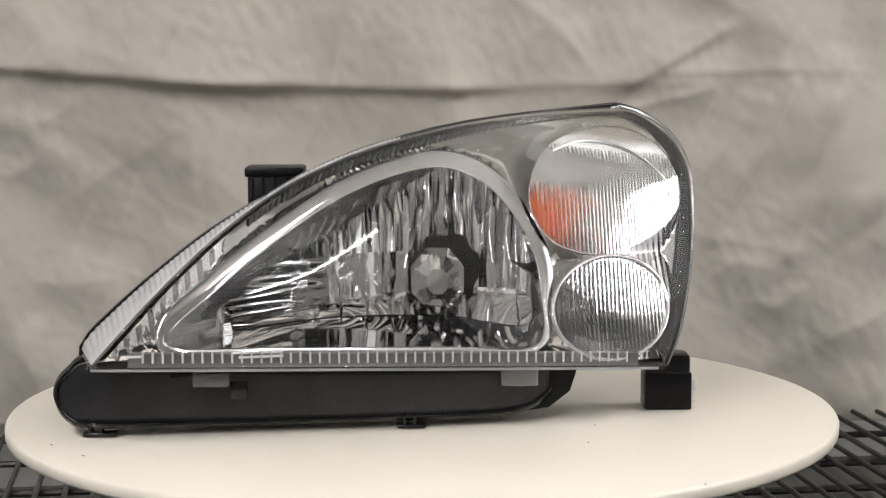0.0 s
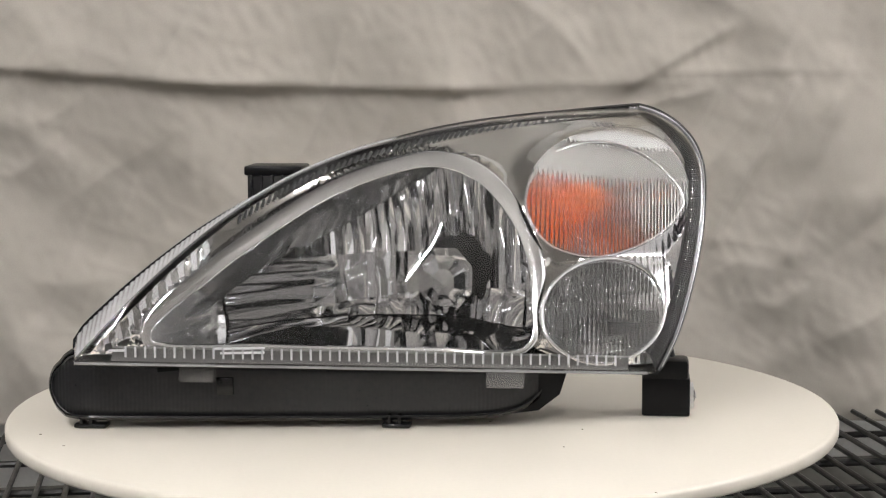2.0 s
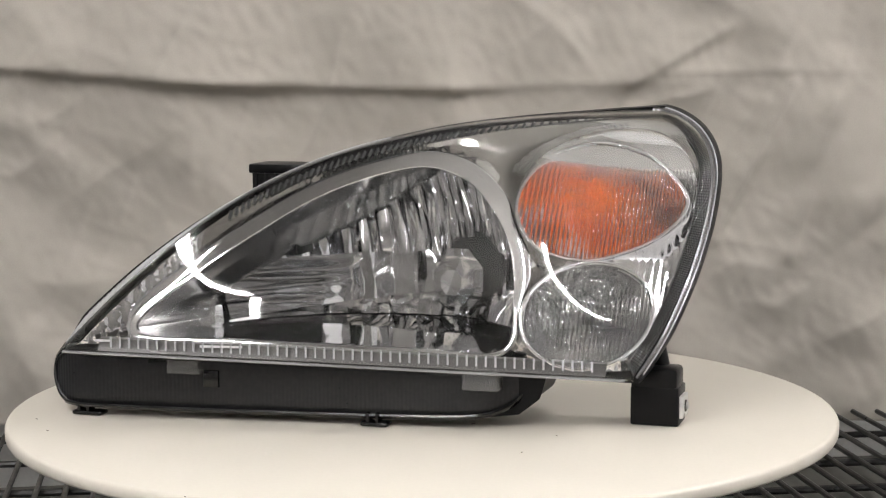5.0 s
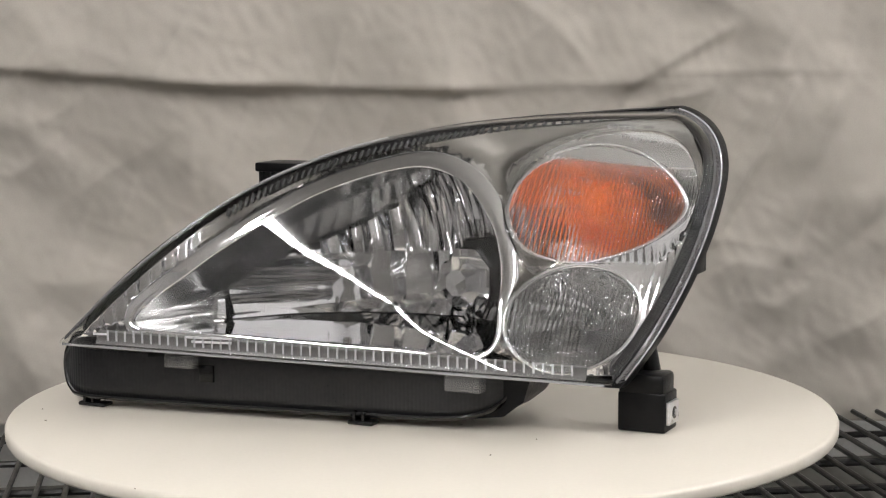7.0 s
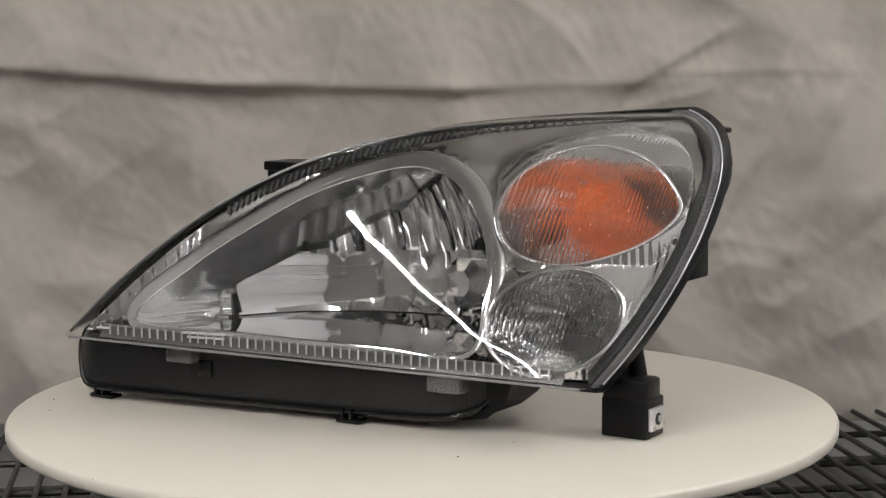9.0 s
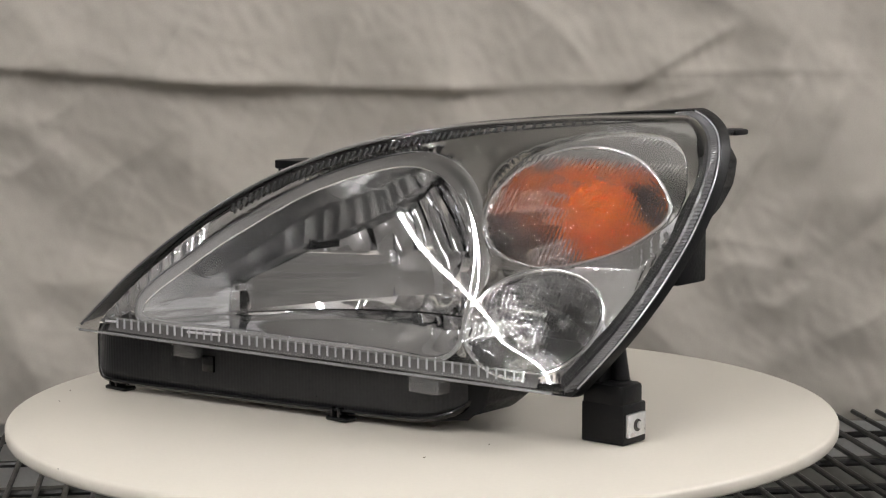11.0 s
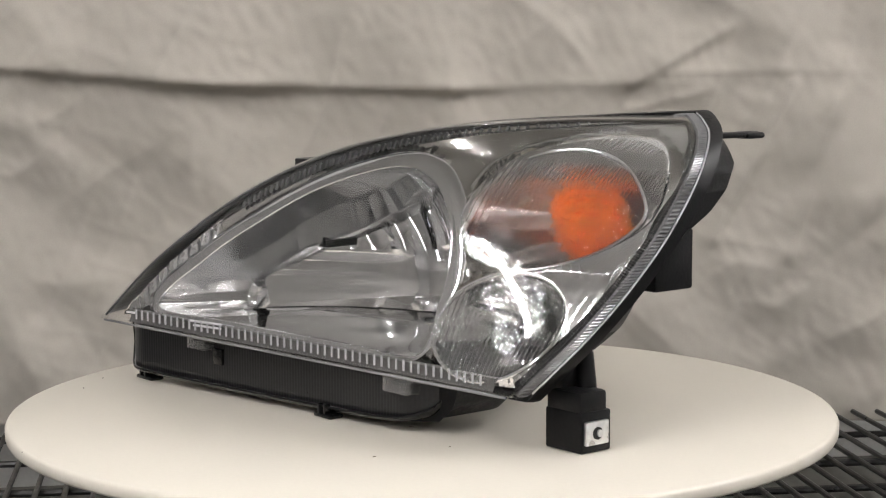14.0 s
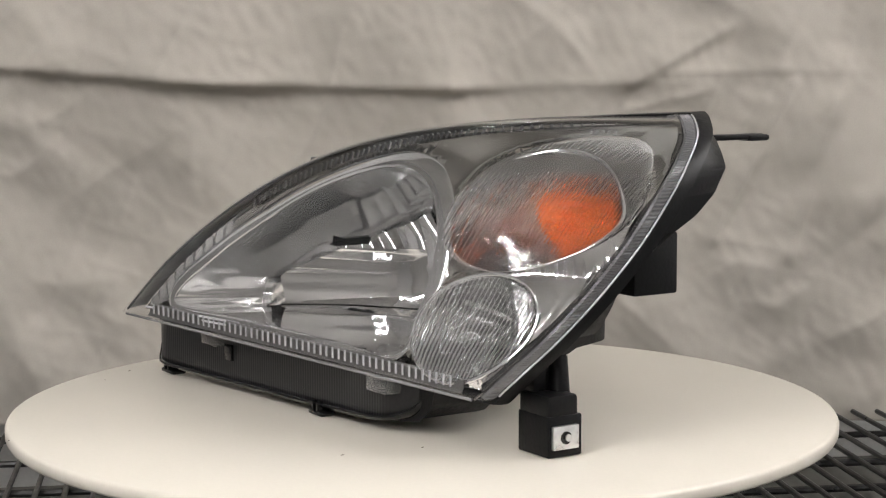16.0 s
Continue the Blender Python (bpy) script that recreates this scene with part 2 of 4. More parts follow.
# ---- cloth backdrop ----
# folds: x and z of both ends, width, height, and the sharpness of the lower flank
FOLDS = [(-0.60, 0.257, -0.209, 0.2245, 0.050, 0.015, 11.0), (-0.209, 0.2245, 0.02, 0.219, 0.050, 0.013, 11.0), (0.02, 0.219, 0.214, 0.2245, 0.036, 0.005, 8.0),
         (0.214, 0.2245, 0.300, 0.272, 0.022, 0.006, 5.0), (0.250, 0.2325, 0.363, 0.2355, 0.012, 0.0028, 5.0), (0.363, 0.2355, 0.45, 0.233, 0.012, 0.0014, 4.0),
         (0.214, 0.197, 0.285, 0.214, 0.010, 0.003, 3.0), (0.375, 0.221, 0.297, 0.066, 0.010, 0.0055, 1.6), (0.422, 0.204, 0.378, 0.050, 0.011, 0.0055, 1.6), (0.345, 0.205, 0.262, 0.10, 0.010, 0.003, 1.5),
         (0.45, 0.33, 0.42, 0.20, 0.02, 0.004, 1.3), (0.40, 0.33, 0.36, 0.24, 0.025, 0.005, 1.4), (0.30, 0.36, 0.20, 0.23, 0.05, 0.010, 1.2),
         (-0.42, 0.33, -0.36, 0.25, 0.03, 0.006, 1.3), (-0.36, 0.34, -0.27, 0.24, 0.035, 0.005, 1.3), (-0.44, 0.20, -0.36, 0.15, 0.02, 0.003, 1.2),
         (-0.46, 0.08, -0.40, -0.06, 0.05, 0.012, 1.1), (-0.40, 0.19, -0.30, 0.17, 0.015, 0.002, 1.5), (0.33, 0.02, 0.27, -0.1, 0.05, 0.008, 1.2)]


def cloth_depth(x, z):
    y = 0.0
    for x0, z0, x1, z1, w, h, sharp in FOLDS:
        dx, dz = x1 - x0, z1 - z0
        n = math.hypot(dx, dz)
        along = ((x - x0) * dx + (z - z0) * dz) / n
        over = (-(x - x0) * dz + (z - z0) * dx) / n
        if dx < 0:
            over = -over
        end = 1.0
        if along < 0:
            end = math.exp(-(along / w) ** 2)
        elif along > n:
            end = math.exp(-((along - n) / w) ** 2)
        k = over / w if over > 0 else over * sharp / w
        if abs(k) < 4:
            y -= h * end * math.exp(-abs(k) ** 1.2)
    # crisp small wrinkles that run with the hang of the cloth
    for scale, tilt, amount in ((7.0, 0.9, 0.0085), (15.0, -0.5, 0.0040), (11.0, 2.1, 0.0055), (24.0, 1.2, 0.0022)):
        u, w = x * math.cos(tilt) + z * math.sin(tilt), -x * math.sin(tilt) + z * math.cos(tilt)
        ridge = 1 - abs(noise.noise((u * scale, w * scale * 0.35, scale)))
        y -= amount * ridge ** 6 * max(0.0, 0.4 + noise.noise((x * 3 + scale, z * 3, 9.0)))
    y -= 0.012 * noise.noise((x * 4.0, z * 4.5, 3.0)) + 0.011 * noise.noise((x * 11 + z * 6, z * 9, 7.0)) + 0.0036 * noise.noise((x * 30 - z * 18, z * 24, 1.0)) + 0.0009 * noise.noise((x * 90 + z * 40, z * 70, 5.0))
    return y


def cloth():
    nx, nz = 520, 280
    xs = [-0.95 + 1.9 * (0.5 + 0.5 * ((2 * i / nx - 1) * 0.72 + 0.28 * (2 * i / nx - 1) ** 3)) for i in range(nx + 1)]
    zs = [-0.125 + (0.62 * (k / nz) + 0.45 * (k / nz) ** 3) for k in range(nz + 1)]
    verts = [(x, 0.52 + cloth_depth(x, z), z) for z in zs for x in xs]
    ob = link_mesh("cloth_backdrop", verts, strip_faces(nz + 1, nx + 1), CLOTH, sharp=180)
    solid = ob.modifiers.new("thickness", "SOLIDIFY")
    solid.thickness, solid.offset = 0.0012, 1
    return tagged(ob, "creased off-white cotton cloth hung behind the shelf", "backdrop", kind="structure")


cloth()

# ---- wire shelf ----
SHELF_Z = -0.115


def wire_shelf():
    thing = new("wire_shelf")
    ca, sa = math.cos(radians(7.3)), math.sin(radians(7.3))

    def at(a, b, z):
        return (a * ca + b * sa, 0.478 + a * sa - b * ca, z)
    n = 0
    wire = None
    for i in range(-32, 33):
        a = i * 0.0245 + 0.004
        if wire is None:
            bm = rod(bmesh.new(), (0, 0, 0), (0, -0.86, 0), 0.0026, 8)
            wire = part("wire", bm, WIRE, thing)
            ob = wire
        else:
            ob = new("wire", wire.data)
            ob.parent = thing
        ob.matrix_basis = Matrix.Translation(at(a, 0, SHELF_Z)) @ Matrix.Rotation(math.atan2(sa, ca), 4, "Z")
        n += 1
    for b in (0.0, 0.215, 0.43, 0.645, 0.86):
        bm = rod(bmesh.new(), at(-0.82, b, SHELF_Z - 0.006), at(0.82, b, SHELF_Z - 0.006), 0.0035, 8)
        rod(bm, at(-0.82, b, SHELF_Z - 0.030), at(0.82, b, SHELF_Z - 0.030), 0.0035, 8)
        part("cross_rail", bm, WIRE, thing)
    for a in (-0.82, 0.82):
        for b in (0.0, 0.86):
            bm = rod(bmesh.new(), at(a, b, ZF + 0.001), at(a, b, SHELF_Z + 0.03), 0.0125, 16)
            part("post", bm, WIRE, thing)
        bm = rod(bmesh.new(), at(a, 0, SHELF_Z - 0.018), at(a, 0.86, SHELF_Z - 0.018), 0.005, 8)
        part("side_rail", bm, WIRE, thing)
    bm = box(bmesh.new(), (-0.80, -0.86, SHELF_Z - 0.062), (0.80, 0.0, SHELF_Z - 0.050), 0.002,
             m=Matrix.Translation((0, 0.468, 0)) @ Matrix.Rotation(math.atan2(sa, ca), 4, "Z"))
    part("under_board", bm, BOARD, thing, "dull dark board below the wires")
    return tagged(thing, "black coated wire shelf holding the turntable", "wire shelf")


wire_shelf()


# ---- turntable ----
def turntable():
    thing = new("turntable")
    verts, faces = revolve([(0.0005, 0.0), (0.15, 0.0), (0.2975, 0.0), (0.2991, -0.0006), (0.3, -0.0022), (0.3, -0.0075), (0.299, -0.0092), (0.297, -0.0098), (0.0005, -0.0098)], 160)
    disc = link_mesh("disc", verts, faces, WHITE, thing, "round off-white laminate disc", sharp=50)
    verts, faces = revolve([(0.0005, -0.0102), (0.085, -0.0102), (0.095, -0.016), (0.1, -0.05), (0.1, SHELF_Z + 0.003), (0.0005, SHELF_Z + 0.003)], 64)
    link_mesh("base", verts, faces, WHITE, thing, "white motor base")
    spots = [(0.055, -0.055, 0.0022), (-0.22, -0.16, 0.0016), (0.11, -0.13, 0.002), (-0.05, -0.297, 0.0015), (0.17, -0.245, 0.0012), (-0.247, -0.128, 0.002), (0.12, -0.075, 0.0016)]
    for x, y, r in spots:
        bm = bmesh.new()
        bmesh.ops.create_cone(bm, cap_ends=True, segments=10, radius1=r * 0.5, radius2=r * 0.35, depth=0.0003, matrix=pose(x, y, 0.00016, 0, 0, x * 900) @ Matrix.Diagonal((1.8, 0.5, 1, 1)))
        part("speck", bm, SPECK, disc, "tiny brown speck")
    return tagged(thing, "round off-white motorised turntable on the wire shelf", "turntable"), disc


table, DISC = turntable()



# ---- headlight ----
lamp = tagged(new("headlight"), "clear car headlight with chrome reflector, amber indicator and black housing", "headlight")

OPENING = [(-0.1693, 0.0666), (-0.1326, 0.1047), (-0.0958, 0.1328), (-0.058, 0.1569), (-0.0187, 0.172), (0.0135, 0.1768), (0.0418, 0.1667),
           (0.0639, 0.1445), (0.0774, 0.1195), (0.0833, 0.0891), (0.0788, 0.0556), (0.0202, 0.0568), (-0.0949, 0.0614)]
OVAL = [(0.0790, 0.151), (0.0860, 0.175), (0.106, 0.1875), (0.129, 0.1895), (0.155, 0.182), (0.176, 0.167), (0.187, 0.149), (0.174, 0.131), (0.150, 0.1195), (0.124, 0.1155), (0.094, 0.126)]
# the ribbed patch of the lens reaches past the opening, up to the crease and the side edge
FAN = [(0.0765, 0.151), (0.0830, 0.178), (0.101, 0.1935), (0.128, 0.2010), (0.157, 0.1995), (0.179, 0.1875), (0.1915, 0.168), (0.1935, 0.148), (0.179, 0.1305), (0.152, 0.1180), (0.124, 0.1142), (0.0925, 0.1245)]
ROUND = [(0.1335 + 0.0410 * math.cos(a), 0.0785 + 0.0325 * math.sin(a)) for a in [math.pi - i * math.pi / 6 for i in range(12)]]


def loop(ctrl, n):
    return [spline(ctrl, i / n, True) for i in range(n)]


def inside(q, poly):
    hit = False
    for a, b in zip(poly, poly[1:] + poly[:1]):
        if (a[1] > q[1]) != (b[1] > q[1]) and q[0] < (b[0] - a[0]) * (q[1] - a[1]) / (b[1] - a[1]) + a[0]:
            hit = not hit
    return hit


def lens_skin(offset, ns=72, nv=40):
    s, v = np.meshgrid(np.linspace(0, 1, ns + 1), np.linspace(0, 1, nv + 1))
    s, v = s.ravel(), v.ravel()
    return list(lens_point(s, v) - lens_normal(s, v) * offset)


def rim_loop(m=80):
    """The lens's whole edge, from its front tip along the bottom, up the side and back along the crease; with outward ways."""
    pts = [LOW_A + (LOW_B - LOW_A) * (i / m) for i in range(m)] + [spline(EDGE, i / m) for i in range(m)] + [spline(CREASE, 1 - i / m) for i in range(m)]
    n, k = 3 * m, max(3, m // 27)
    out = []
    for i, p in enumerate(pts):
        d = pts[(i + k) % n] - pts[i - k]
        w = np.array((d[2], 0.0, -d[0]))
        out.append((p, w / max(np.linalg.norm(w), 1e-9)))
    return out


FINE = rim_loop(440)
RIM = rim_loop()


def seat(p):
    """1 at the front tip, where the lens stands far out of the housing, 0 from the middle on."""
    return max(0.0, 1 - (p[0] + 0.2175) / 0.11)


def build_lens():
    ns, nv = 72, 40
    verts = lens_skin(0.0)
    ob = link_mesh("lens", verts, strip_faces(nv + 1, ns + 1), CLEAR, lamp, "clear glossy polycarbonate lens", sharp=60)
    solid = ob.modifiers.new("thickness", "SOLIDIFY")
    solid.thickness, solid.offset = 0.0024, 1
    ob.visible_shadow = False
    # ribbed flange that turns back into the housing, deepest at the front tip
    n = len(FINE)
    verts = []
    for w0, grow in ((0.0, 0.0), (0.15, 0.0008), (0.8, 0.0014), (1.0, 0.0016)):
        for i, (p, w) in enumerate(FINE):
            tip = seat(p)
            rib = 0.0006 * (1 if i % 4 < 2 else -1) if 0.1 < w0 < 0.9 else 0.0
            verts.append(p + w * (grow + rib + 0.0165 * tip * w0 * (w[0] < 0)) + np.array((0, (0.013 + 0.040 * tip) * w0, 0)))
    fl = link_mesh("flange", verts, strip_faces(4, n, True), CLEAR, ob, "clear ribbed flange round the lens", sharp=25)
    # moulded beads along the crease and the lower lip; the side bead's pale colour is its bright line
    for name, path, r, mat, label in (("crease_bead", [p + w * 0.0003 for p, w in RIM[160:]], 0.0009, DIMCHROME, "thin dark bead along the crease"),
                                      ("side_bead", [p + w * 0.0034 + np.array((0, 0.0118, 0)) for p, w in RIM[82:160]], 0.0007, LITRIB, "bead along the side edge, coloured pale as its bright line"),
                                      ("lower_lip", [p + np.array((0, 0.001, -0.0012)) for p, w in RIM[:80]], 0.0010, RIBGREY, "pale lower lip of the lens")):
        verts = []
        for i, p in enumerate(path):
            d = Vector(path[min(i + 1, len(path) - 1)] - path[max(i - 1, 0)]).normalized()
            a = d.cross(Vector((0, 1, 0.2))).normalized()
            b = d.cross(a)
            verts += [np.array(p) + r * (np.array(a) * math.cos(k * math.pi / 4) + np.array(b) * math.sin(k * math.pi / 4)) for k in range(8)]
        link_mesh(name, verts, strip_faces(len(path), 8, True), mat, ob, label)
    fl.visible_shadow = False
    return ob


LENS = build_lens()


def build_housing():
    """The lens's edge carried back: a channel for the flange, then a plain wall and a closed back."""
    rings = [(-0.001, 0.008), (0.0018, 0.008), (0.0026, 0.014), (0.0026, 0.026), (-0.004, 0.029), (-0.007, 0.058), (-0.012, 0.066), (-0.030, 0.074)]
    verts = []
    for k, (grow, back) in enumerate(rings):
        for p, w in RIM:
            tip = seat(p)
            side = min(max((p[0] - 0.10) / 0.06, 0), 1)
            q = p + w * (grow + (0.0028 * side if k in (1, 2, 3) else 0) + 0.0175 * tip * (w[0] < 0))
            if k >= 3 and side > 0:
                # the side wall swells in two lobes, with a waist between them
                deep = np.interp(p[2], (0.039, 0.05, 0.06, 0.075, 0.088, 0.1, 0.125, 0.138, 0.15, 0.165, 0.185, 0.2, 0.212),
                                 (0.028, 0.034, 0.050, 0.053, 0.046, 0.038, 0.037, 0.043, 0.054, 0.058, 0.052, 0.036, 0.028))
                want = (0.024, 0.027, deep, deep + 0.004, deep + 0.006)[k - 3]
                back = back + (min(want, deep) if k < 5 else want) * side - back * side
            q[1] = p[1] + back + 0.040 * tip + (0.0045 * side if k < 3 else 0)
            if k >= 5:
                flat = min(max((0.13 - p[0]) / 0.05, 0), 1)
                q[1] += max(0.108 - q[1], 0) * flat
            verts.append(q)
    n = len(rings)
    mid = len(verts)
    verts.append((0.02, 0.125, 0.12))
    faces = strip_faces(n, 240, True) + [((n - 1) * 240 + i, (n - 1) * 240 + (i + 1) % 240, mid) for i in range(240)]
    return link_mesh("housing", verts, faces, BLACK, lamp, "black moulded plastic rear housing", sharp=50)


HOUSING = build_housing()


def build_bezel():
    """Chrome trim behind the lens, with its three openings."""
    from mathutils import geometry
    holes = [[tuple(q) for q in loop(OPENING, 120)], [tuple(q) for q in loop(OVAL, 90)], [tuple(q) for q in loop(ROUND, 72)]]
    edge = [tuple(p[[0, 2]] - w[[0, 2]] * (0.003 + 0.006 * min(max((w[0] - 0.3) / 0.4, 0), 1))) for p, w in RIM[::2]]
    ring_loop = []
    for i, q in enumerate(holes[0]):
        d = np.array(holes[0][(i + 1) % 120]) - np.array(holes[0][i - 1])
        m = np.array((-d[1], d[0])) / np.linalg.norm(d)
        wide = 0.0115 if q[1] > 0.064 else 0.0050
        for h in holes[1:]:
            wide = min(wide, 0.75 * float(gap_to(q[0], q[1], h)) - 0.0004)
        ring_loop.append(tuple(np.array(q) + m * max(wide, 0.002)))
    for _ in range(3):
        ring_loop = [tuple((np.array(ring_loop[i - 1]) + 2 * np.array(q) + np.array(ring_loop[(i + 1) % 120])) / 4) for i, q in enumerate(ring_loop)]
    bore, holes = holes[0], [ring_loop] + holes[1:]
    pts, lines = [], []
    for poly in [edge] + holes:
        k = len(pts)
        pts += [Vector(q) for q in poly]
        lines += [(k + i, k + (i + 1) % len(poly)) for i in range(len(poly))]
    for i in range(95):
        for j in range(42):
            q = (-0.22 + i * 0.0045, 0.04 + j * 0.0042)
            if inside(q, edge) and not any(inside(q, h) for h in holes):
                if min(gap_to(*q, h) for h in [edge] + holes) > 0.0022:
                    pts.append(Vector(q))
    # rows of points that follow the crease
    for inset in (0.0055, 0.0085, 0.0120):
        for p, w in FINE[890:1280:4]:
            q = tuple(p[[0, 2]] - w[[0, 2]] * inset)
            if inside(q, edge) and not any(inside(q, h) for h in holes):
                if min(gap_to(*q, h) for h in [edge] + holes) > 0.0012:
                    pts.append(Vector(q))
    # closer points where the trim is fluted
    for x0, x1, z0, z1, dx in ((0.126, 0.1980, 0.041, 0.149, 0.00075), (-0.216, -0.1365, 0.054, 0.135, 0.0011)):
        for i in range(int((x1 - x0) / dx)):
            for j in range(int((z1 - z0) / 0.004)):
                q = (x0 + i * dx, z0 + j * 0.004 + 0.002 * (i % 2))
                if inside(q, edge) and not any(inside(q, h) for h in holes):
                    if min(gap_to(*q, h) for h in [edge] + holes) > 0.0009:
                        pts.append(Vector(q))
    got = geometry.delaunay_2d_cdt(pts, lines, [], 0, 1e-6)
    verts, faces = got[0], got[2]
    keep = []
    for f in faces:
        c = sum((verts[i] for i in f), Vector((0, 0))) / len(f)
        if inside(c, edge) and not any(inside(c, h) for h in holes):
            keep.append(f)
    def centre(f):
        return sum((verts[i] for i in f), Vector((0, 0))) / len(f)
    def zone(q):
        return "tip_trim" if q.x < -0.135 else "side_trim" if q.x > 0.125 and q.y < 0.150 else "bezel"

    border = np.array([p[[0, 2]] for p, w in FINE[::2] if p[2] > 0.062])
    made = []
    # the bezel's darker tone stands for dim reflections; tip and side keep bright chrome
    for name, mat, label in (("bezel", DULLCHROME, "chrome trim inside the lens, toned down for its dim reflections"), ("tip_trim", CHROME, "fluted bright chrome trim in the tip"), ("side_trim", CHROME, "fluted bright chrome trim beside the side light")):
        mine = [f for f in keep if zone(centre(f)) == name]
        used = sorted({i for f in mine for i in f})
        index = {k: i for i, k in enumerate(used)}
        x, z = np.array([verts[k][0] for k in used]), np.array([verts[k][1] for k in used])
        g = gap_to(x, z, holes[0])
        d = 0.0115 + 0.010 * (1 - np.exp(-g / 0.004))
        for h in holes[1:]:
            near = gap_to(x, z, h)
            d = np.minimum(d, 0.004 + near * 0.8)
        # the trim's outer border rises to the lens, least along the foot
        near = gap_to(x, z, border)
        d = np.minimum(d, 0.0092 + near * 0.45)
        out = behind(x, z, d)
        side = np.clip((x - 0.13) / 0.03, 0, 1) * np.clip((0.14 - z) / 0.02, 0, 1)
        out[:, 1] += 0.0011 * np.abs(np.sin(x * math.pi / 0.0045 + z * 40)) * side
        if name == "tip_trim":
            out[:, 1] += 0.0020 * np.abs(np.sin(x * math.pi / 0.0085 + z * 40))
        made.append(link_mesh(name, out, [[index[i] for i in f] for f in mine], mat, lamp, label, sharp=35))
    # rounded bright frame between the trim and the reflector
    n = 480
    a, b = loop(bore, n), loop(ring_loop, n)
    verts = []
    shape = ((0.0, 0.0150), (0.0, 0.0112), (0.05, 0.0105), (0.10, 0.0106), (0.3, 0.0100), (0.5, 0.0098), (0.7, 0.0098), (0.9, 0.0101), (0.97, 0.0106), (1.0, 0.0116), (1.0, 0.0150))
    for w, deep in shape:
        x, z = np.array([p[0] + (q[0] - p[0]) * w for p, q in zip(a, b)]), np.array([p[1] + (q[1] - p[1]) * w for p, q in zip(a, b)])
        verts += list(behind(x, z, deep))
    link_mesh("trim_ring", verts, strip_faces(len(shape), n, True), CHROME, lamp, "flat bright chrome frame round the reflector", sharp=35)
    return made[0]


BEZEL = build_bezel()


CREST = [(-0.1385, 0.0600), (-0.1375, 0.0830), (-0.1235, 0.0955), (-0.107, 0.1070), (-0.0823, 0.1190), (-0.0446, 0.1395), (-0.0101, 0.1610), (0.0140, 0.1745)]
BULB = Vector((0.0115, 0.052, 0.0865))


def bowl_base(x, z):
    """Parabola about the bulb's axis."""
    return 0.078 - 5.6 * ((x - 0.012) ** 2 + 1.1 * (z - 0.087) ** 2)


def scatter(k):
    return (math.sin(k * 12.9898 + 4.1) * 43.7585) % 1 - 0.5


def flute(x, z, pitch, amount, lean, shift):
    k = math.floor((x - 0.012) / pitch + shift + 1e-4)
    u = (x - 0.012) / pitch + shift - k
    return -amount * math.sin(math.pi * min(max(u, 0), 1)) + scatter(k + shift) * lean * (z - 0.09) + scatter(2 * k + shift) * 0.10 * pitch * (u - 0.5)


def fade(x):
    return min(max((x + 0.095) / 0.03, 0.0), 1.0)


def seam(x):
    return 0.0690 + 0.085 * (x + 0.075) if x < 0.012 else 0.0778


def waver(x, z):
    """Slight unevenness of the smooth part towards the tip."""
    return (1 - fade(x)) * (0.00030 * math.sin(z * 500 + x * 25) + 0.00015 * math.sin(x * 120 + z * 210))


def upper_depth(x, z):
    return bowl_base(x, z) - 0.001 + flute(x, z, 0.0118, 0.0013, 0.30, 0.25)


def middle_depth(x, z):
    return bowl_base(x, z) + 0.001 + flute(x, z, 0.0215, 0.0016, 0.16, 0.5) * fade(x) + waver(x, z)


def lower_depth(x, z):
    drop = seam(x) - z
    return bowl_base(x, z) - 0.003 - 0.45 * drop - 14 * drop * drop + flute(x, z, 0.0190, 0.0014, 0.18, 0.8) * fade(x) + waver(x, z)


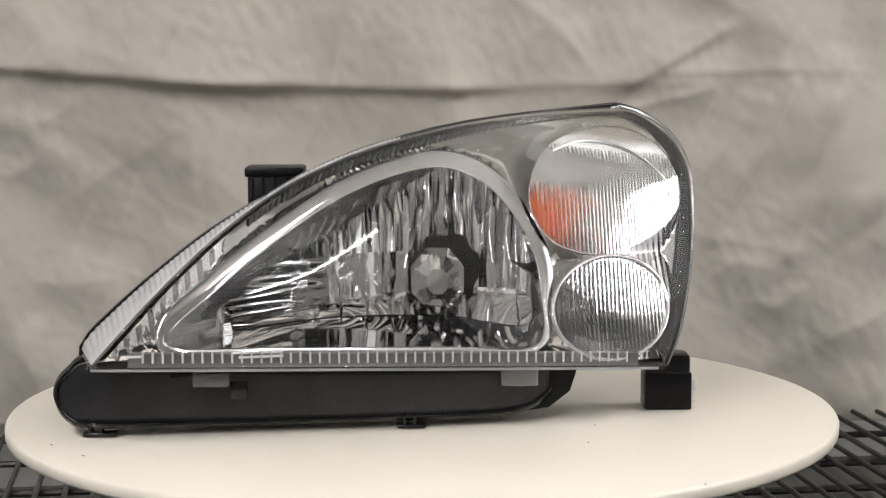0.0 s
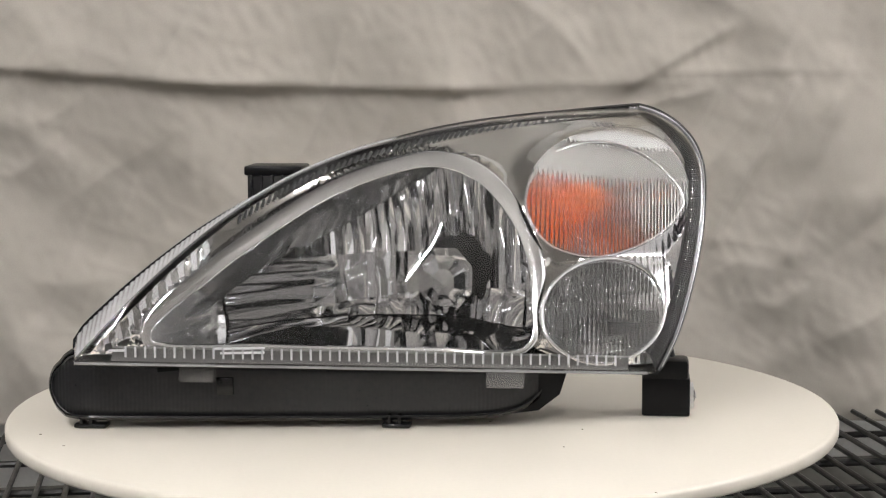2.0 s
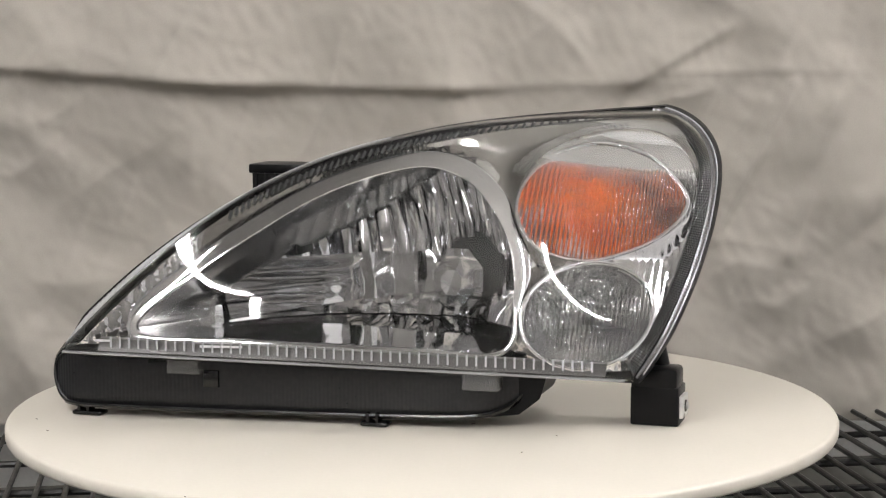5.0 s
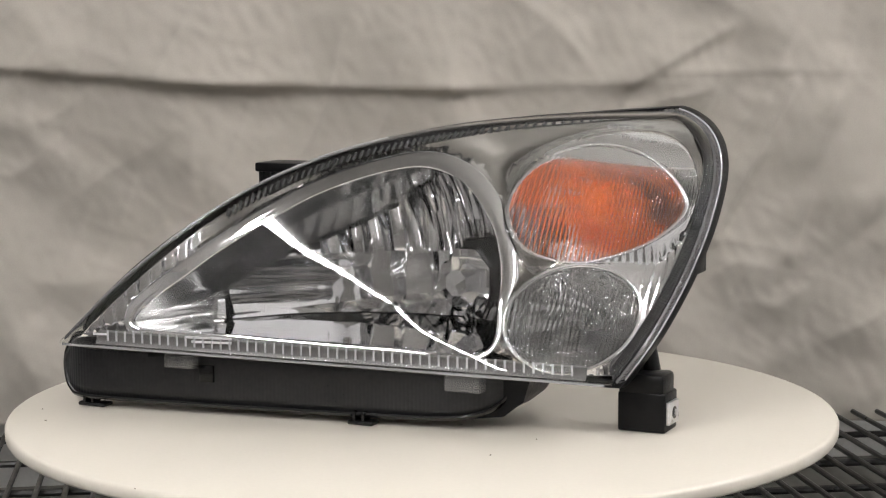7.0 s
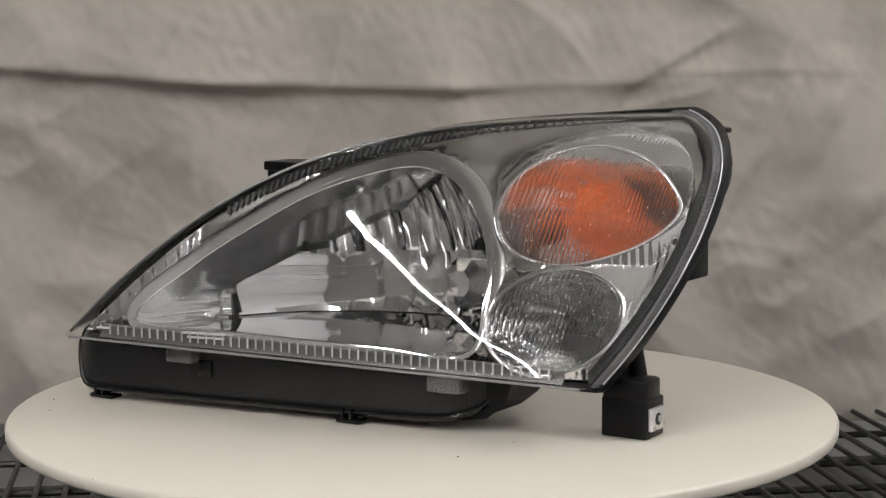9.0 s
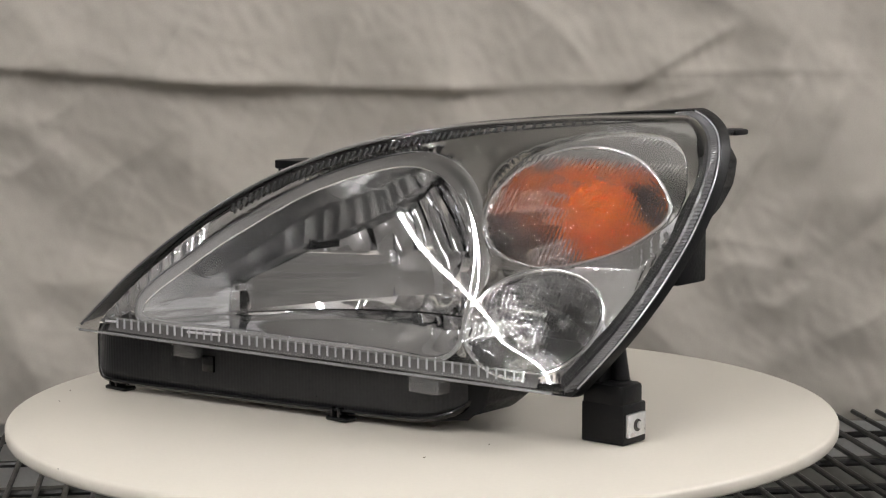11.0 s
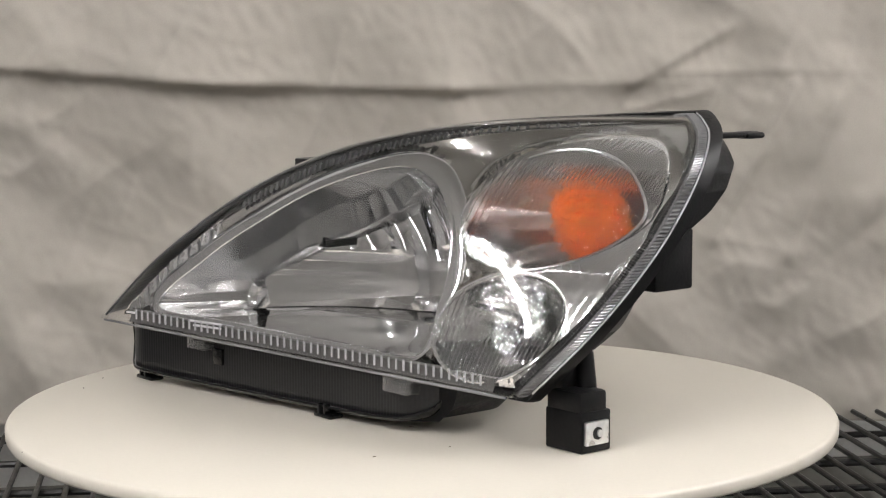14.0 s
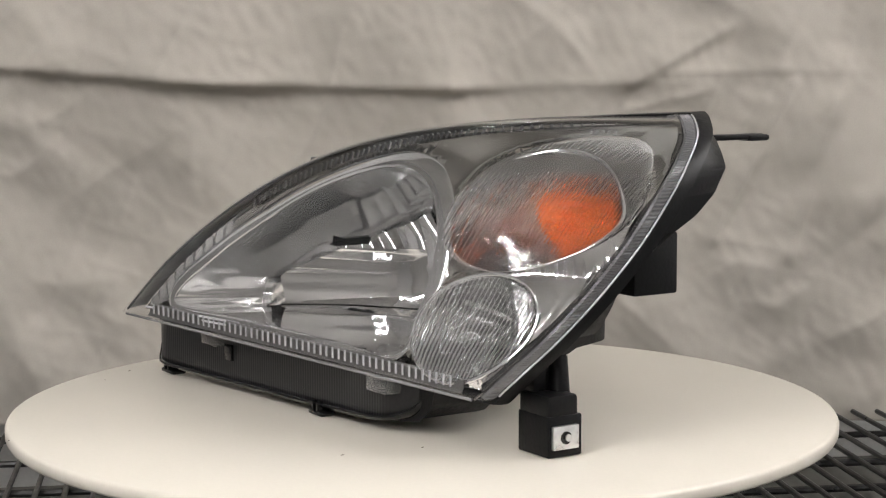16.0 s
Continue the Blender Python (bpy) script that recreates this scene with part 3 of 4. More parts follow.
def build_bowl():
    rim = loop(OPENING, 400)
    ra = np.array(rim)
    rb = np.roll(ra, -1, 0)
    crest = [spline(CREST, i / 120) for i in range(121)]
    cx, cz = np.array([q[0] for q in crest[24:]]), np.array([q[1] for q in crest[24:]])
    order = np.argsort(cx)
    cx, cz = cx[order], cz[order]

    def span(x):
        k = np.nonzero((ra[:, 0] <= x) != (rb[:, 0] <= x))[0]
        cut = ra[k, 1] + (rb[k, 1] - ra[k, 1]) * (x - ra[k, 0]) / (rb[k, 0] - ra[k, 0])
        lo, hi = float(cut.min()), float(cut.max())
        return lo + 0.0006, min(hi - 0.0006, float(np.interp(x, cx, cz))) if x < 0.014 else hi - 0.0006

    def grid(name, x0, x1, pitch, shift, low, high, depth, parent, label):
        """One field of the reflector, with its edges turned back."""
        step = pitch / 12
        k0, k1 = math.ceil((x0 - 0.012) / step), math.floor((x1 - 0.012) / step)
        xs = [x0] + [0.012 + k * step - (shift % (1 / 12)) * pitch for k in range(k0 + 1, k1)] + [x1]
        rows = 22
        verts = []
        for x in xs:
            lo, hi = low(x), max(high(x), low(x) + 0.0004)
            line = [(x, depth(x, lo + (hi - lo) * j / rows), lo + (hi - lo) * j / rows) for j in range(rows + 1)]
            verts += [(x, line[0][1] + 0.008, lo)] + line + [(x, line[-1][1] + 0.008, hi)]
        return link_mesh(name, verts, strip_faces(len(xs), rows + 3), CHROME, parent, label, sharp=22)

    x0, x1 = -0.1370, 0.0822
    bowl = grid("reflector", x0, x1, 0.0118, 0.25, lambda x: (0.1060 if x < 0.012 else seam(x)), lambda x: span(x)[1], upper_depth, lamp, "fluted mirror chrome reflector bowl")
    grid("middle_field", x0, 0.012, 0.0215, 0.5, lambda x: max(seam(x), span(x)[0]), lambda x: min(0.1060, span(x)[1]), middle_depth, bowl, "smooth mirror field with broad flutes")
    grid("lower_field", x0, x1, 0.0190, 0.8, lambda x: span(x)[0], seam, lower_depth, bowl, "lower mirror field curving forward")

    def field_depth(x, z):
        if z < seam(x):
            return lower_depth(x, z)
        return middle_depth(x, z) if x < 0.012 and z < 0.106 else upper_depth(x, z)
    # plain wall from the fields out to the trim: top, side and floor
    n = 420
    verts = []
    levels = (0.0, 0.05, 0.3, 0.6, 0.9, 1.03)
    for level in levels:
        for i in range(n + 1):
            x, z = WALL[i]
            y1 = float(WALL_Y[i])
            y0 = bowl_base(x, z) + 0.004
            verts.append((x, y1 + (y0 - y1) * level, z))
    link_mesh("reflector_wall", verts, strip_faces(len(levels), n + 1), CHROME, bowl, "smooth chrome wall round the reflector", sharp=50)
    # wing: a twisted band from the trim down to the crest, finely ribbed in part
    n, m = 760, 18
    verts, FOOT = [], []
    for j in range(m + 1):
        level = j / m
        for i in range(n + 1):
            u = 12.45 + (18.05 - 12.45) * i / n
            x, z = RUN[i]
            y = float(EDGE_Y[i])
            # the tip's short end runs to the upright edge, the rest along the crest
            w = (u - 12.45) / 1.45 / 7 if u < 13.9 else (1 + 6 * (u - 13.9) / 4.15) / 7
            if j == 0:
                qx, qz = spline(CREST, w)
                FOOT.append((qx, field_depth(qx, qz) - 0.0015 - 0.028 * math.sin(math.pi * min(1, max(0, w - 1 / 7) * 1.1)), qz))
            qx, qy, qz = FOOT[i]
            rib = 0.0
            if 13.95 < u < 15.7 and 0.06 < level < 0.42:
                rib = 0.00055 * math.sin(2 * math.pi * 30 * (u - 13.95) / 1.75) * min(1, (level - 0.06) * 10) * min(1, (15.7 - u) * 3)
            if u < 13.9:
                rib = 0.0011 * math.sin(2 * math.pi * 4 * (u - 12.45) / 1.45) * math.sin(math.pi * level)
            # a steep upper band, then a flatter bank down to the bowl
            turn = min(1, max(0, (u - 13.2) / 1.2))
            flat = level + (float(np.interp(level, (0, 0.36, 0.48, 0.94, 1), (0, 0.30, 0.42, 1, 1))) - level) * turn
            deep = level + (float(np.interp(level, (0, 0.36, 0.48, 0.94, 1), (0, 0.62, 0.70, 1, 1))) - level) * turn
            drop = 0.034 if j == m else 0.0
            verts.append((x + (qx - x) * flat + rib * 0.5, y + (qy - y) * deep + rib + drop, z + (qz - z) * flat + rib * 0.6))
    link_mesh("wing", verts, strip_faces(m + 1, n + 1), WINGCHROME, bowl, "smooth twisted chrome wing, finely ribbed near its foot", sharp=50)
    # upright ribbed edge between the tip's pocket and the bowl
    rows = 36
    verts = []
    for k in range(rows + 1):
        t = k / rows
        x, z = spline(CREST, t / 7)
        half = 0.0060 * (1 - t) ** 0.8 + 0.0004
        y = field_depth(x, z) - 0.004
        wave = 0.0006 * (k % 2)
        verts += [(x - half, y - wave, z), (x, y - 0.0045 - wave, z), (x + half, y - wave, z), (x + half, y + 0.012, z), (x - half, y + 0.012, z)]
    faces = strip_faces(rows + 1, 5, True) + [tuple(range(5)), tuple(range(rows * 5, rows * 5 + 5))]
    link_mesh("fin", verts, faces, CHROME, bowl, "small ribbed chrome fin", sharp=30)
    return bowl


RUN = [spline(OPENING, ((12.45 + 5.60 * i / 760) % 13) / 13, True) for i in range(761)]
EDGE_Y = behind([q[0] for q in RUN], [q[1] for q in RUN], 0.0125)[:, 1]
WALL = [spline(OPENING, (4.95 + 7.55 * i / 420) / 13, True) for i in range(421)]
WALL_Y = behind([q[0] for q in WALL], [q[1] for q in WALL], 0.0125)[:, 1]
BOWL = build_bowl()


def build_cup(name, ctrl, back, label):
    """Parabolic chrome cup from the opening's edge to its apex, stepped in rings of small facets."""
    n, m = 96, 22
    rim = loop(ctrl, n)
    cx, cz = np.mean([q[0] for q in rim]), np.mean([q[1] for q in rim])
    edge = behind([q[0] for q in rim], [q[1] for q in rim], 0.0045)
    verts = []
    for k in range(m + 1):
        r = 1 - 0.97 * k / m
        for i, (x, z) in enumerate(rim):
            ripple = 0.0020 * abs(math.sin(i * math.pi / 6)) * math.sin(math.pi * r) + 0.0006 * abs(math.sin(math.pi * k / 4))
            verts.append((cx + (x - cx) * r, edge[i][1] + (back - edge[i][1]) * (1 - r ** 1.4) - ripple, cz + (z - cz) * r))
    faces = strip_faces(m + 1, n, True) + [tuple(m * n + i for i in range(n))]
    cup = link_mesh(name, verts, faces, CUPCHROME, lamp, label, sharp=30)
    # rolled lip round the opening
    verts = []
    for i, (x, z) in enumerate(rim):
        d = np.array((x - cx, z - cz))
        d = d / np.linalg.norm(d)
        for k in range(7):
            a = k * math.pi / 6
            verts.append((x + d[0] * 0.0016 * (1 - math.cos(a)), edge[i][1] - 0.0014 * math.sin(a), z + d[1] * 0.0016 * (1 - math.cos(a))))
    link_mesh("lip", verts, [(i * 7 + k, i * 7 + k + 1, (i + 1) % n * 7 + k + 1, (i + 1) % n * 7 + k) for i in range(n) for k in range(6)], CHROME, cup, "bright rolled lip", sharp=60)
    return cup


build_cup("indicator_reflector", OVAL, 0.072, "parabolic chrome cup behind the indicator")
SIDECUP = build_cup("side_light_reflector", ROUND, -0.006, "parabolic chrome cup behind the side light")


def build_optic(name, ctrl, pitch, finer, depth, tall, label, proud):
    """Clear pane with upright ribs on its back, closer together towards the side."""
    rim = loop(ctrl, 180)
    x0, x1 = min(q[0] for q in rim) + 0.0006, max(q[0] for q in rim) - 0.0006

    def phase(x):
        return (x - x0) / pitch + finer * (x - x0) ** 2
    cols = int(phase(x1)) * 10
    fine = np.linspace(x0, x1, 4000)
    places = np.interp(np.linspace(0, phase(x1), cols + 1), phase(fine), fine)
    rows = 30
    xs, zs, wave = [], [], []
    for i, x in enumerate(places):
        cut = [a[1] + (b[1] - a[1]) * (x - a[0]) / (b[0] - a[0]) for a, b in zip(rim, rim[1:] + rim[:1]) if (a[0] <= x) != (b[0] <= x)]
        lo, hi = min(cut), max(cut)
        for j in range(rows + 1):
            xs.append(x)
            zs.append(lo + (hi - lo) * j / rows)
            wave.append(0.0008 + tall * abs(math.sin(math.pi * phase(x))))
    front = list(behind(xs, zs, depth - proud * (np.array(wave) - 0.0008)))
    back = list(behind(xs, zs, depth + np.array(wave)))
    n = len(front)
    f = strip_faces(cols + 1, rows + 1)
    faces = f + [tuple(n + k for k in reversed(q)) for q in f]
    border = [j for j in range(rows + 1)] + [i * (rows + 1) + rows for i in range(1, cols + 1)] + [cols * (rows + 1) + j for j in range(rows - 1, -1, -1)] + [i * (rows + 1) for i in range(cols - 1, 0, -1)]
    for a, b in zip(border, border[1:] + border[:1]):
        faces.append((b, a, n + a, n + b))
    ob = link_mesh(name, front + back, faces, RIBBED, LENS, label, sharp=50)
    ob.visible_shadow = False
    return ob


build_optic("indicator_optic", FAN, 0.0037, 800.0, 0.0026, 0.0016, "clear ribbed fan-shaped optic", 0.075)
build_optic("side_light_optic", ROUND, 0.0036, 600.0, 0.0026, 0.0016, "clear ribbed round optic", 0.11)


def capsule(c, r, length, sides=28, flutes=0):
    """Bulb cover with a round nose that points out of the lamp."""
    rings = [(0.55 * r, length), (0.98 * r, length * 0.9)] + [(r * math.cos(a), -r * 0.9 * math.sin(a)) for a in [k * math.pi / 16 for k in range(8)]] + [(0.0004, -r * 0.9)]
    verts = []
    for q, y in rings:
        for i in range(sides):
            a = 2 * math.pi * i / sides
            k = q * (1 - 0.12 * flutes * (i % 4 == 0))
            verts.append((c[0] + k * math.cos(a), c[1] + y, c[2] + k * math.sin(a)))
    return verts, strip_faces(len(rings), sides, True) + [tuple(range(sides)), tuple(range((len(rings) - 1) * sides, len(rings) * sides))]


verts, faces = capsule((0.125, 0.028, 0.151), 0.0185, 0.032, 48, 1)
link_mesh("amber_cover", verts, faces, AMBER, lamp, "orange amber indicator cover").visible_shadow = False
verts, faces = capsule((0.1335, -0.026, 0.0785), 0.0060, 0.014)
link_mesh("side_bulb", verts, faces, RIBBED, SIDECUP, "small clear bulb").visible_shadow = False


# black discs for the dark of the mouths behind the two small bulbs
for c, r in (((0.125, 0.060, 0.151), 0.016), ((0.1335, -0.0115, 0.0785), 0.0085)):
    bm = rod(bmesh.new(), c, (c[0], c[1] + 0.012, c[2]), r, 28)
    part("bulb_mouth_disc", bm, GLOSSBLACK, lamp, "black disc in place of the dark bulb mouth")


def build_bulb():
    c = BULB
    rings = [(0.0, -0.020), (0.009, -0.0185), (0.018, -0.011), (0.0225, -0.001), (0.0215, 0.010)]
    verts = []
    for k, (r, y) in enumerate(rings):
        for i in range(8):
            a = math.pi / 8 + i * math.pi / 4
            verts.append((c.x + r * math.cos(a) * 0.96, c.y + y, c.z + r * math.sin(a) * 1.14 - (0.002 if k == 0 else 0)))
    link_mesh("bulb_shield", verts, strip_faces(5, 8, True), CHROME, lamp, "faceted octagonal chrome bulb shield", smooth=False)
    # solid black disc gives the dark of the bulb's hole
    bm = rod(bmesh.new(), c + Vector((0.009, 0.016, 0.008)), c + Vector((0.009, 0.05, 0.008)), 0.0245, 40)
    part("bulb_hole_disc", bm, GLOSSBLACK, lamp, "black disc in place of the dark round bulb opening")
    bm = rod(bmesh.new(), c + Vector((0.0, -0.004, -0.024)), c + Vector((0.003, 0.014, -0.038)), 0.0022, 8)
    rod(bm, c + Vector((0.006, 0.000, -0.022)), c + Vector((0.006, 0.014, -0.038)), 0.0012, 8)
    part("shield_stalk", bm, CHROME, lamp)


build_bulb()


def front_of_panel(x):
    return -0.1025 + (x + 0.1535) * 0.125 + (0.0 if x < 0.06 else (x - 0.06) ** 2 * 14) + (0.0 if x > -0.215 else (x + 0.215) ** 2 * 14)


PANEL = [(-0.2525, 0.031), (-0.2500, 0.0185), (-0.2410, 0.0095), (-0.222, 0.0062), (-0.12, 0.0052), (0.0, 0.0052), (0.055, 0.0065), (0.080, 0.0115), (0.094, 0.022), (0.1015, 0.036),
         (0.06, 0.043), (-0.1, 0.048), (-0.215, 0.0575), (-0.2430, 0.0460)]


def build_panel():
    rim = loop(PANEL, 160)
    c = (-0.07, 0.026)
    verts = []
    for grow, back in ((0.0, 0.055), (0.0, 0.012), (-0.0005, 0.002), (-0.0025, 0.0), (-0.004, 0.0005)):
        for i, (x, z) in enumerate(rim):
            d = rim[(i + 1) % 160] - rim[i - 1]
            n = np.array((d[1], -d[0])) / np.linalg.norm(d)
            if (n[0] * (x - c[0]) + n[1] * (z - c[1])) < 0:
                n = -n
            q = np.array((x, z)) + n * grow
            verts.append((q[0], front_of_panel(q[0]) + back, q[1]))
    ob = link_mesh("lower_shell", verts, strip_faces(5, 160, True), GLOSSBLACK, lamp, "black lower shell with rounded ends")
    # smoked face, finely ribbed
    rows, cols = 6, 480
    verts = []
    inner = [(c[0] + (x - c[0]) * 0.985, c[1] + (z - c[1]) * 0.86) for x, z in rim]
    x0, x1 = min(q[0] for q in inner) + 0.0005, max(q[0] for q in inner) - 0.0005
    for i in range(cols + 1):
        x = x0 + (x1 - x0) * i / cols
        zs = [a[1] + (b[1] - a[1]) * (x - a[0]) / (b[0] - a[0]) for a, b in zip(inner, inner[1:] + inner[:1]) if (a[0] <= x) != (b[0] <= x)]
        lo, hi = min(zs), max(zs)
        for j in range(rows + 1):
            z = lo + (hi - lo) * j / rows
            verts.append((x, front_of_panel(x) + 0.0025 + 0.00012 * (i % 4 < 2), z))
    face = link_mesh("smoked_face", verts, strip_faces(cols + 1, rows + 1), DARKPANEL, ob, "smoked grey finely ribbed face")
    solid = face.modifiers.new("thickness", "SOLIDIFY")
    solid.thickness, solid.offset = 0.003, 1
    # bead round the smoked cover's edge; its pale grey puts in the rim's highlight
    verts = []
    for i, (x, z) in enumerate(inner):
        d = np.array(inner[(i + 1) % 160]) - np.array(inner[i - 1])
        m = np.array((d[1], -d[0])) / np.linalg.norm(d)
        for k in range(6):
            a = k * math.pi / 3
            verts.append((x + m[0] * 0.0007 * math.cos(a), front_of_panel(x) + 0.0022 + 0.0007 * math.sin(a), z + m[1] * 0.0007 * math.cos(a)))
    link_mesh("cover_edge", verts, [(i * 6 + k, i * 6 + (k + 1) % 6, (i + 1) % 160 * 6 + (k + 1) % 6, (i + 1) % 160 * 6 + k) for i in range(160) for k in range(6)], RIBGREY, ob, "bead round the smoked cover, coloured pale as its edge highlight")
    for x0, x1, z0, z1 in ((-0.1555, -0.1310, 0.034, 0.046), (0.0540, 0.0800, 0.0285, 0.043)):
        bm = box(bmesh.new(), (x0, front_of_panel(x0) - 0.0035, z0), (x1, front_of_panel(x0) + 0.010, z1), 0.001)
        part("locating_pad", bm, FROST, ob, "frosted clear locating pad")
    bm = box(bmesh.new(), (-0.131, front_of_panel(-0.125) + 0.0008, 0.024), (-0.1195, front_of_panel(-0.125) + 0.004, 0.036), 0.0003)
    part("dark_patch", bm, GLOSSBLACK, ob, "small square black patch")
    return ob


SHELL = build_panel()


def build_rear_shell():
    """Rounded black body behind the lower shell."""
    rim = [(-0.165, 0.012), (-0.155, 0.0075), (0.060, 0.0070), (0.088, 0.0110), (0.102, 0.0220), (0.107, 0.0380), (0.104, 0.0480), (-0.165, 0.0480)]
    verts = [(x * k, y, 0.028 + (z - 0.028) * k) for y, k in ((-0.058, 1.0), (-0.010, 1.0), (-0.003, 0.985), (0.0, 0.95)) for x, z in rim]
    faces = strip_faces(4, 8, True) + [tuple(range(8)), tuple(range(24, 32))]
    part_ob = link_mesh("rear_shell", verts, faces, BLACK, lamp, "black rounded rear body under the lens")
    bev = part_ob.modifiers.new("soft_edges", "BEVEL")
    bev.width, bev.segments = 0.003, 2


build_rear_shell()


def build_clips():
    for x0, x1, y in ((-0.2305, -0.2075, -0.1075), (-0.0180, 0.0020, -0.0865)):
        bm = box(bmesh.new(), (x0, y, 0.0004), (x1, y + 0.012, 0.0035), 0.0012)
        box(bm, (x0 + 0.004, y + 0.0005, 0.003), (x0 + 0.0065, y + 0.010, 0.010), 0.0006)
        box(bm, (x0 + 0.011, y + 0.0005, 0.003), (x0 + 0.0135, y + 0.010, 0.010), 0.0006)
        part("clip", bm, GLOSSBLACK, SHELL, "small black snap clip")


build_clips()


def build_foot():
    bm = box(bmesh.new(), (0.1605, -0.027, 0.0003), (0.1945, 0.000, 0.0275), 0.0014)
    box(bm, (0.1605, -0.0265, 0.024), (0.1935, -0.002, 0.0405), 0.0030)
    box(bm, (0.150, -0.024, 0.036), (0.174, -0.006, 0.056), 0.003)
    foot = part("mounting_foot", bm, BLACK, lamp, "black moulded mounting foot")
    bm = rod(bmesh.new(), (0.178, -0.006, 0.036), (0.172, -0.004, 0.062), 0.007, 12)
    part("stem", bm, BLACK, foot)
    bm = box(bmesh.new(), (0.1940, -0.0245, 0.0058), (0.1972, -0.0045, 0.0212), 0.0005)
    plate = part("plate", bm, STEEL, foot, "bright zinc nut plate")
    bm = bmesh.new()
    bmesh.ops.create_cone(bm, cap_ends=True, segments=20, radius1=0.0042, radius2=0.0042, depth=0.0008, matrix=pose(0.1974, -0.0150, 0.0135, 0, 90, 0))
    part("slot", bm, GLOSSBLACK, plate, "dark round slot")
    bm = bmesh.new()
    rod(bm, (0.1965, -0.0138, 0.0135), (0.1990, -0.0138, 0.0135), 0.0024, 14)
    part("screw", bm, STEEL, plate, "small screw end")
    return foot


build_foot()


def build_bracket():
    bm = box(bmesh.new(), (-0.1265, -0.0240, 0.1700), (-0.0845, 0.010, 0.1770), 0.0015)
    box(bm, (-0.1245, -0.022, 0.110), (-0.0885, 0.008, 0.1720), 0.0012)
    bracket = part("mounting_bracket", bm, BLACK, lamp, "ribbed black mounting bracket behind the lens")
    for k in range(5):
        x = -0.1225 + k * 0.0078
        part("rib", box(bmesh.new(), (x, -0.0238, 0.112), (x + 0.0018, -0.020, 0.1705), 0.0003), BLACK, bracket)


build_bracket()


def build_rear():
    bm = box(bmesh.new(), (0.150, 0.045, 0.0985), (0.1905, 0.082, 0.1400), 0.002)
    part("connector_box", bm, BLACK, HOUSING, "black square connector box")
    bm = box(bmesh.new(), (0.149, 0.138, 0.1965), (0.160, 0.186, 0.2005), 0.0015)
    box(bm, (0.147, 0.170, 0.1955), (0.162, 0.189, 0.2000), 0.0019)
    part("tongue", bm, BLACK, HOUSING, "black mounting tongue")


build_rear()


def build_ribs():
    """Short upright ribs along the lens's lower edge, and slanted ones under the crease."""
    rib = None
    for k in range(52):
        s = 0.085 + 0.845 * k / 51
        p = lens_point(s, 0.0)
        n = lens_normal(s, 0.02)
        if rib is None:
            # clear rib coloured pale so that it looks lit
            bm = rod(bmesh.new(), (0, 0, 0), (0, 0, 0.0074), 0.0008, 8)
            rib = part("lower_rib", bm, LITRIB, LENS)
            ob = rib
        else:
            ob = new("lower_rib", rib.data)
            ob.parent = LENS
        ob.matrix_basis = Matrix.Translation((p[0], p[1] + 0.0036, p[2] + 0.0032)) @ Matrix.Rotation(radians(11), 4, "Z")
    slant = None
    for k in range(56):
        t = 0.30 + 0.62 * k / 55
        p = spline(CREASE, t)
        q = spline(CREASE, t + 0.01)
        d = q - p
        if slant is None:
            bm = box(bmesh.new(), (-0.0011, -0.001, -0.0032), (0.0011, 0.001, 0.0032), 0.0004, 1)
            slant = part("crease_rib", bm, DIMCHROME, LENS)
            ob = slant
        else:
            ob = new("crease_rib", slant.data)
            ob.parent = LENS
        ob.matrix_basis = Matrix.Translation((p[0] + 0.002, p[1] + 0.004, p[2] - 0.0050)) @ Matrix.Rotation(-math.atan2(d[2], d[0]) , 4, "Y") @ Matrix.Rotation(radians(48), 4, "Y")


build_ribs()


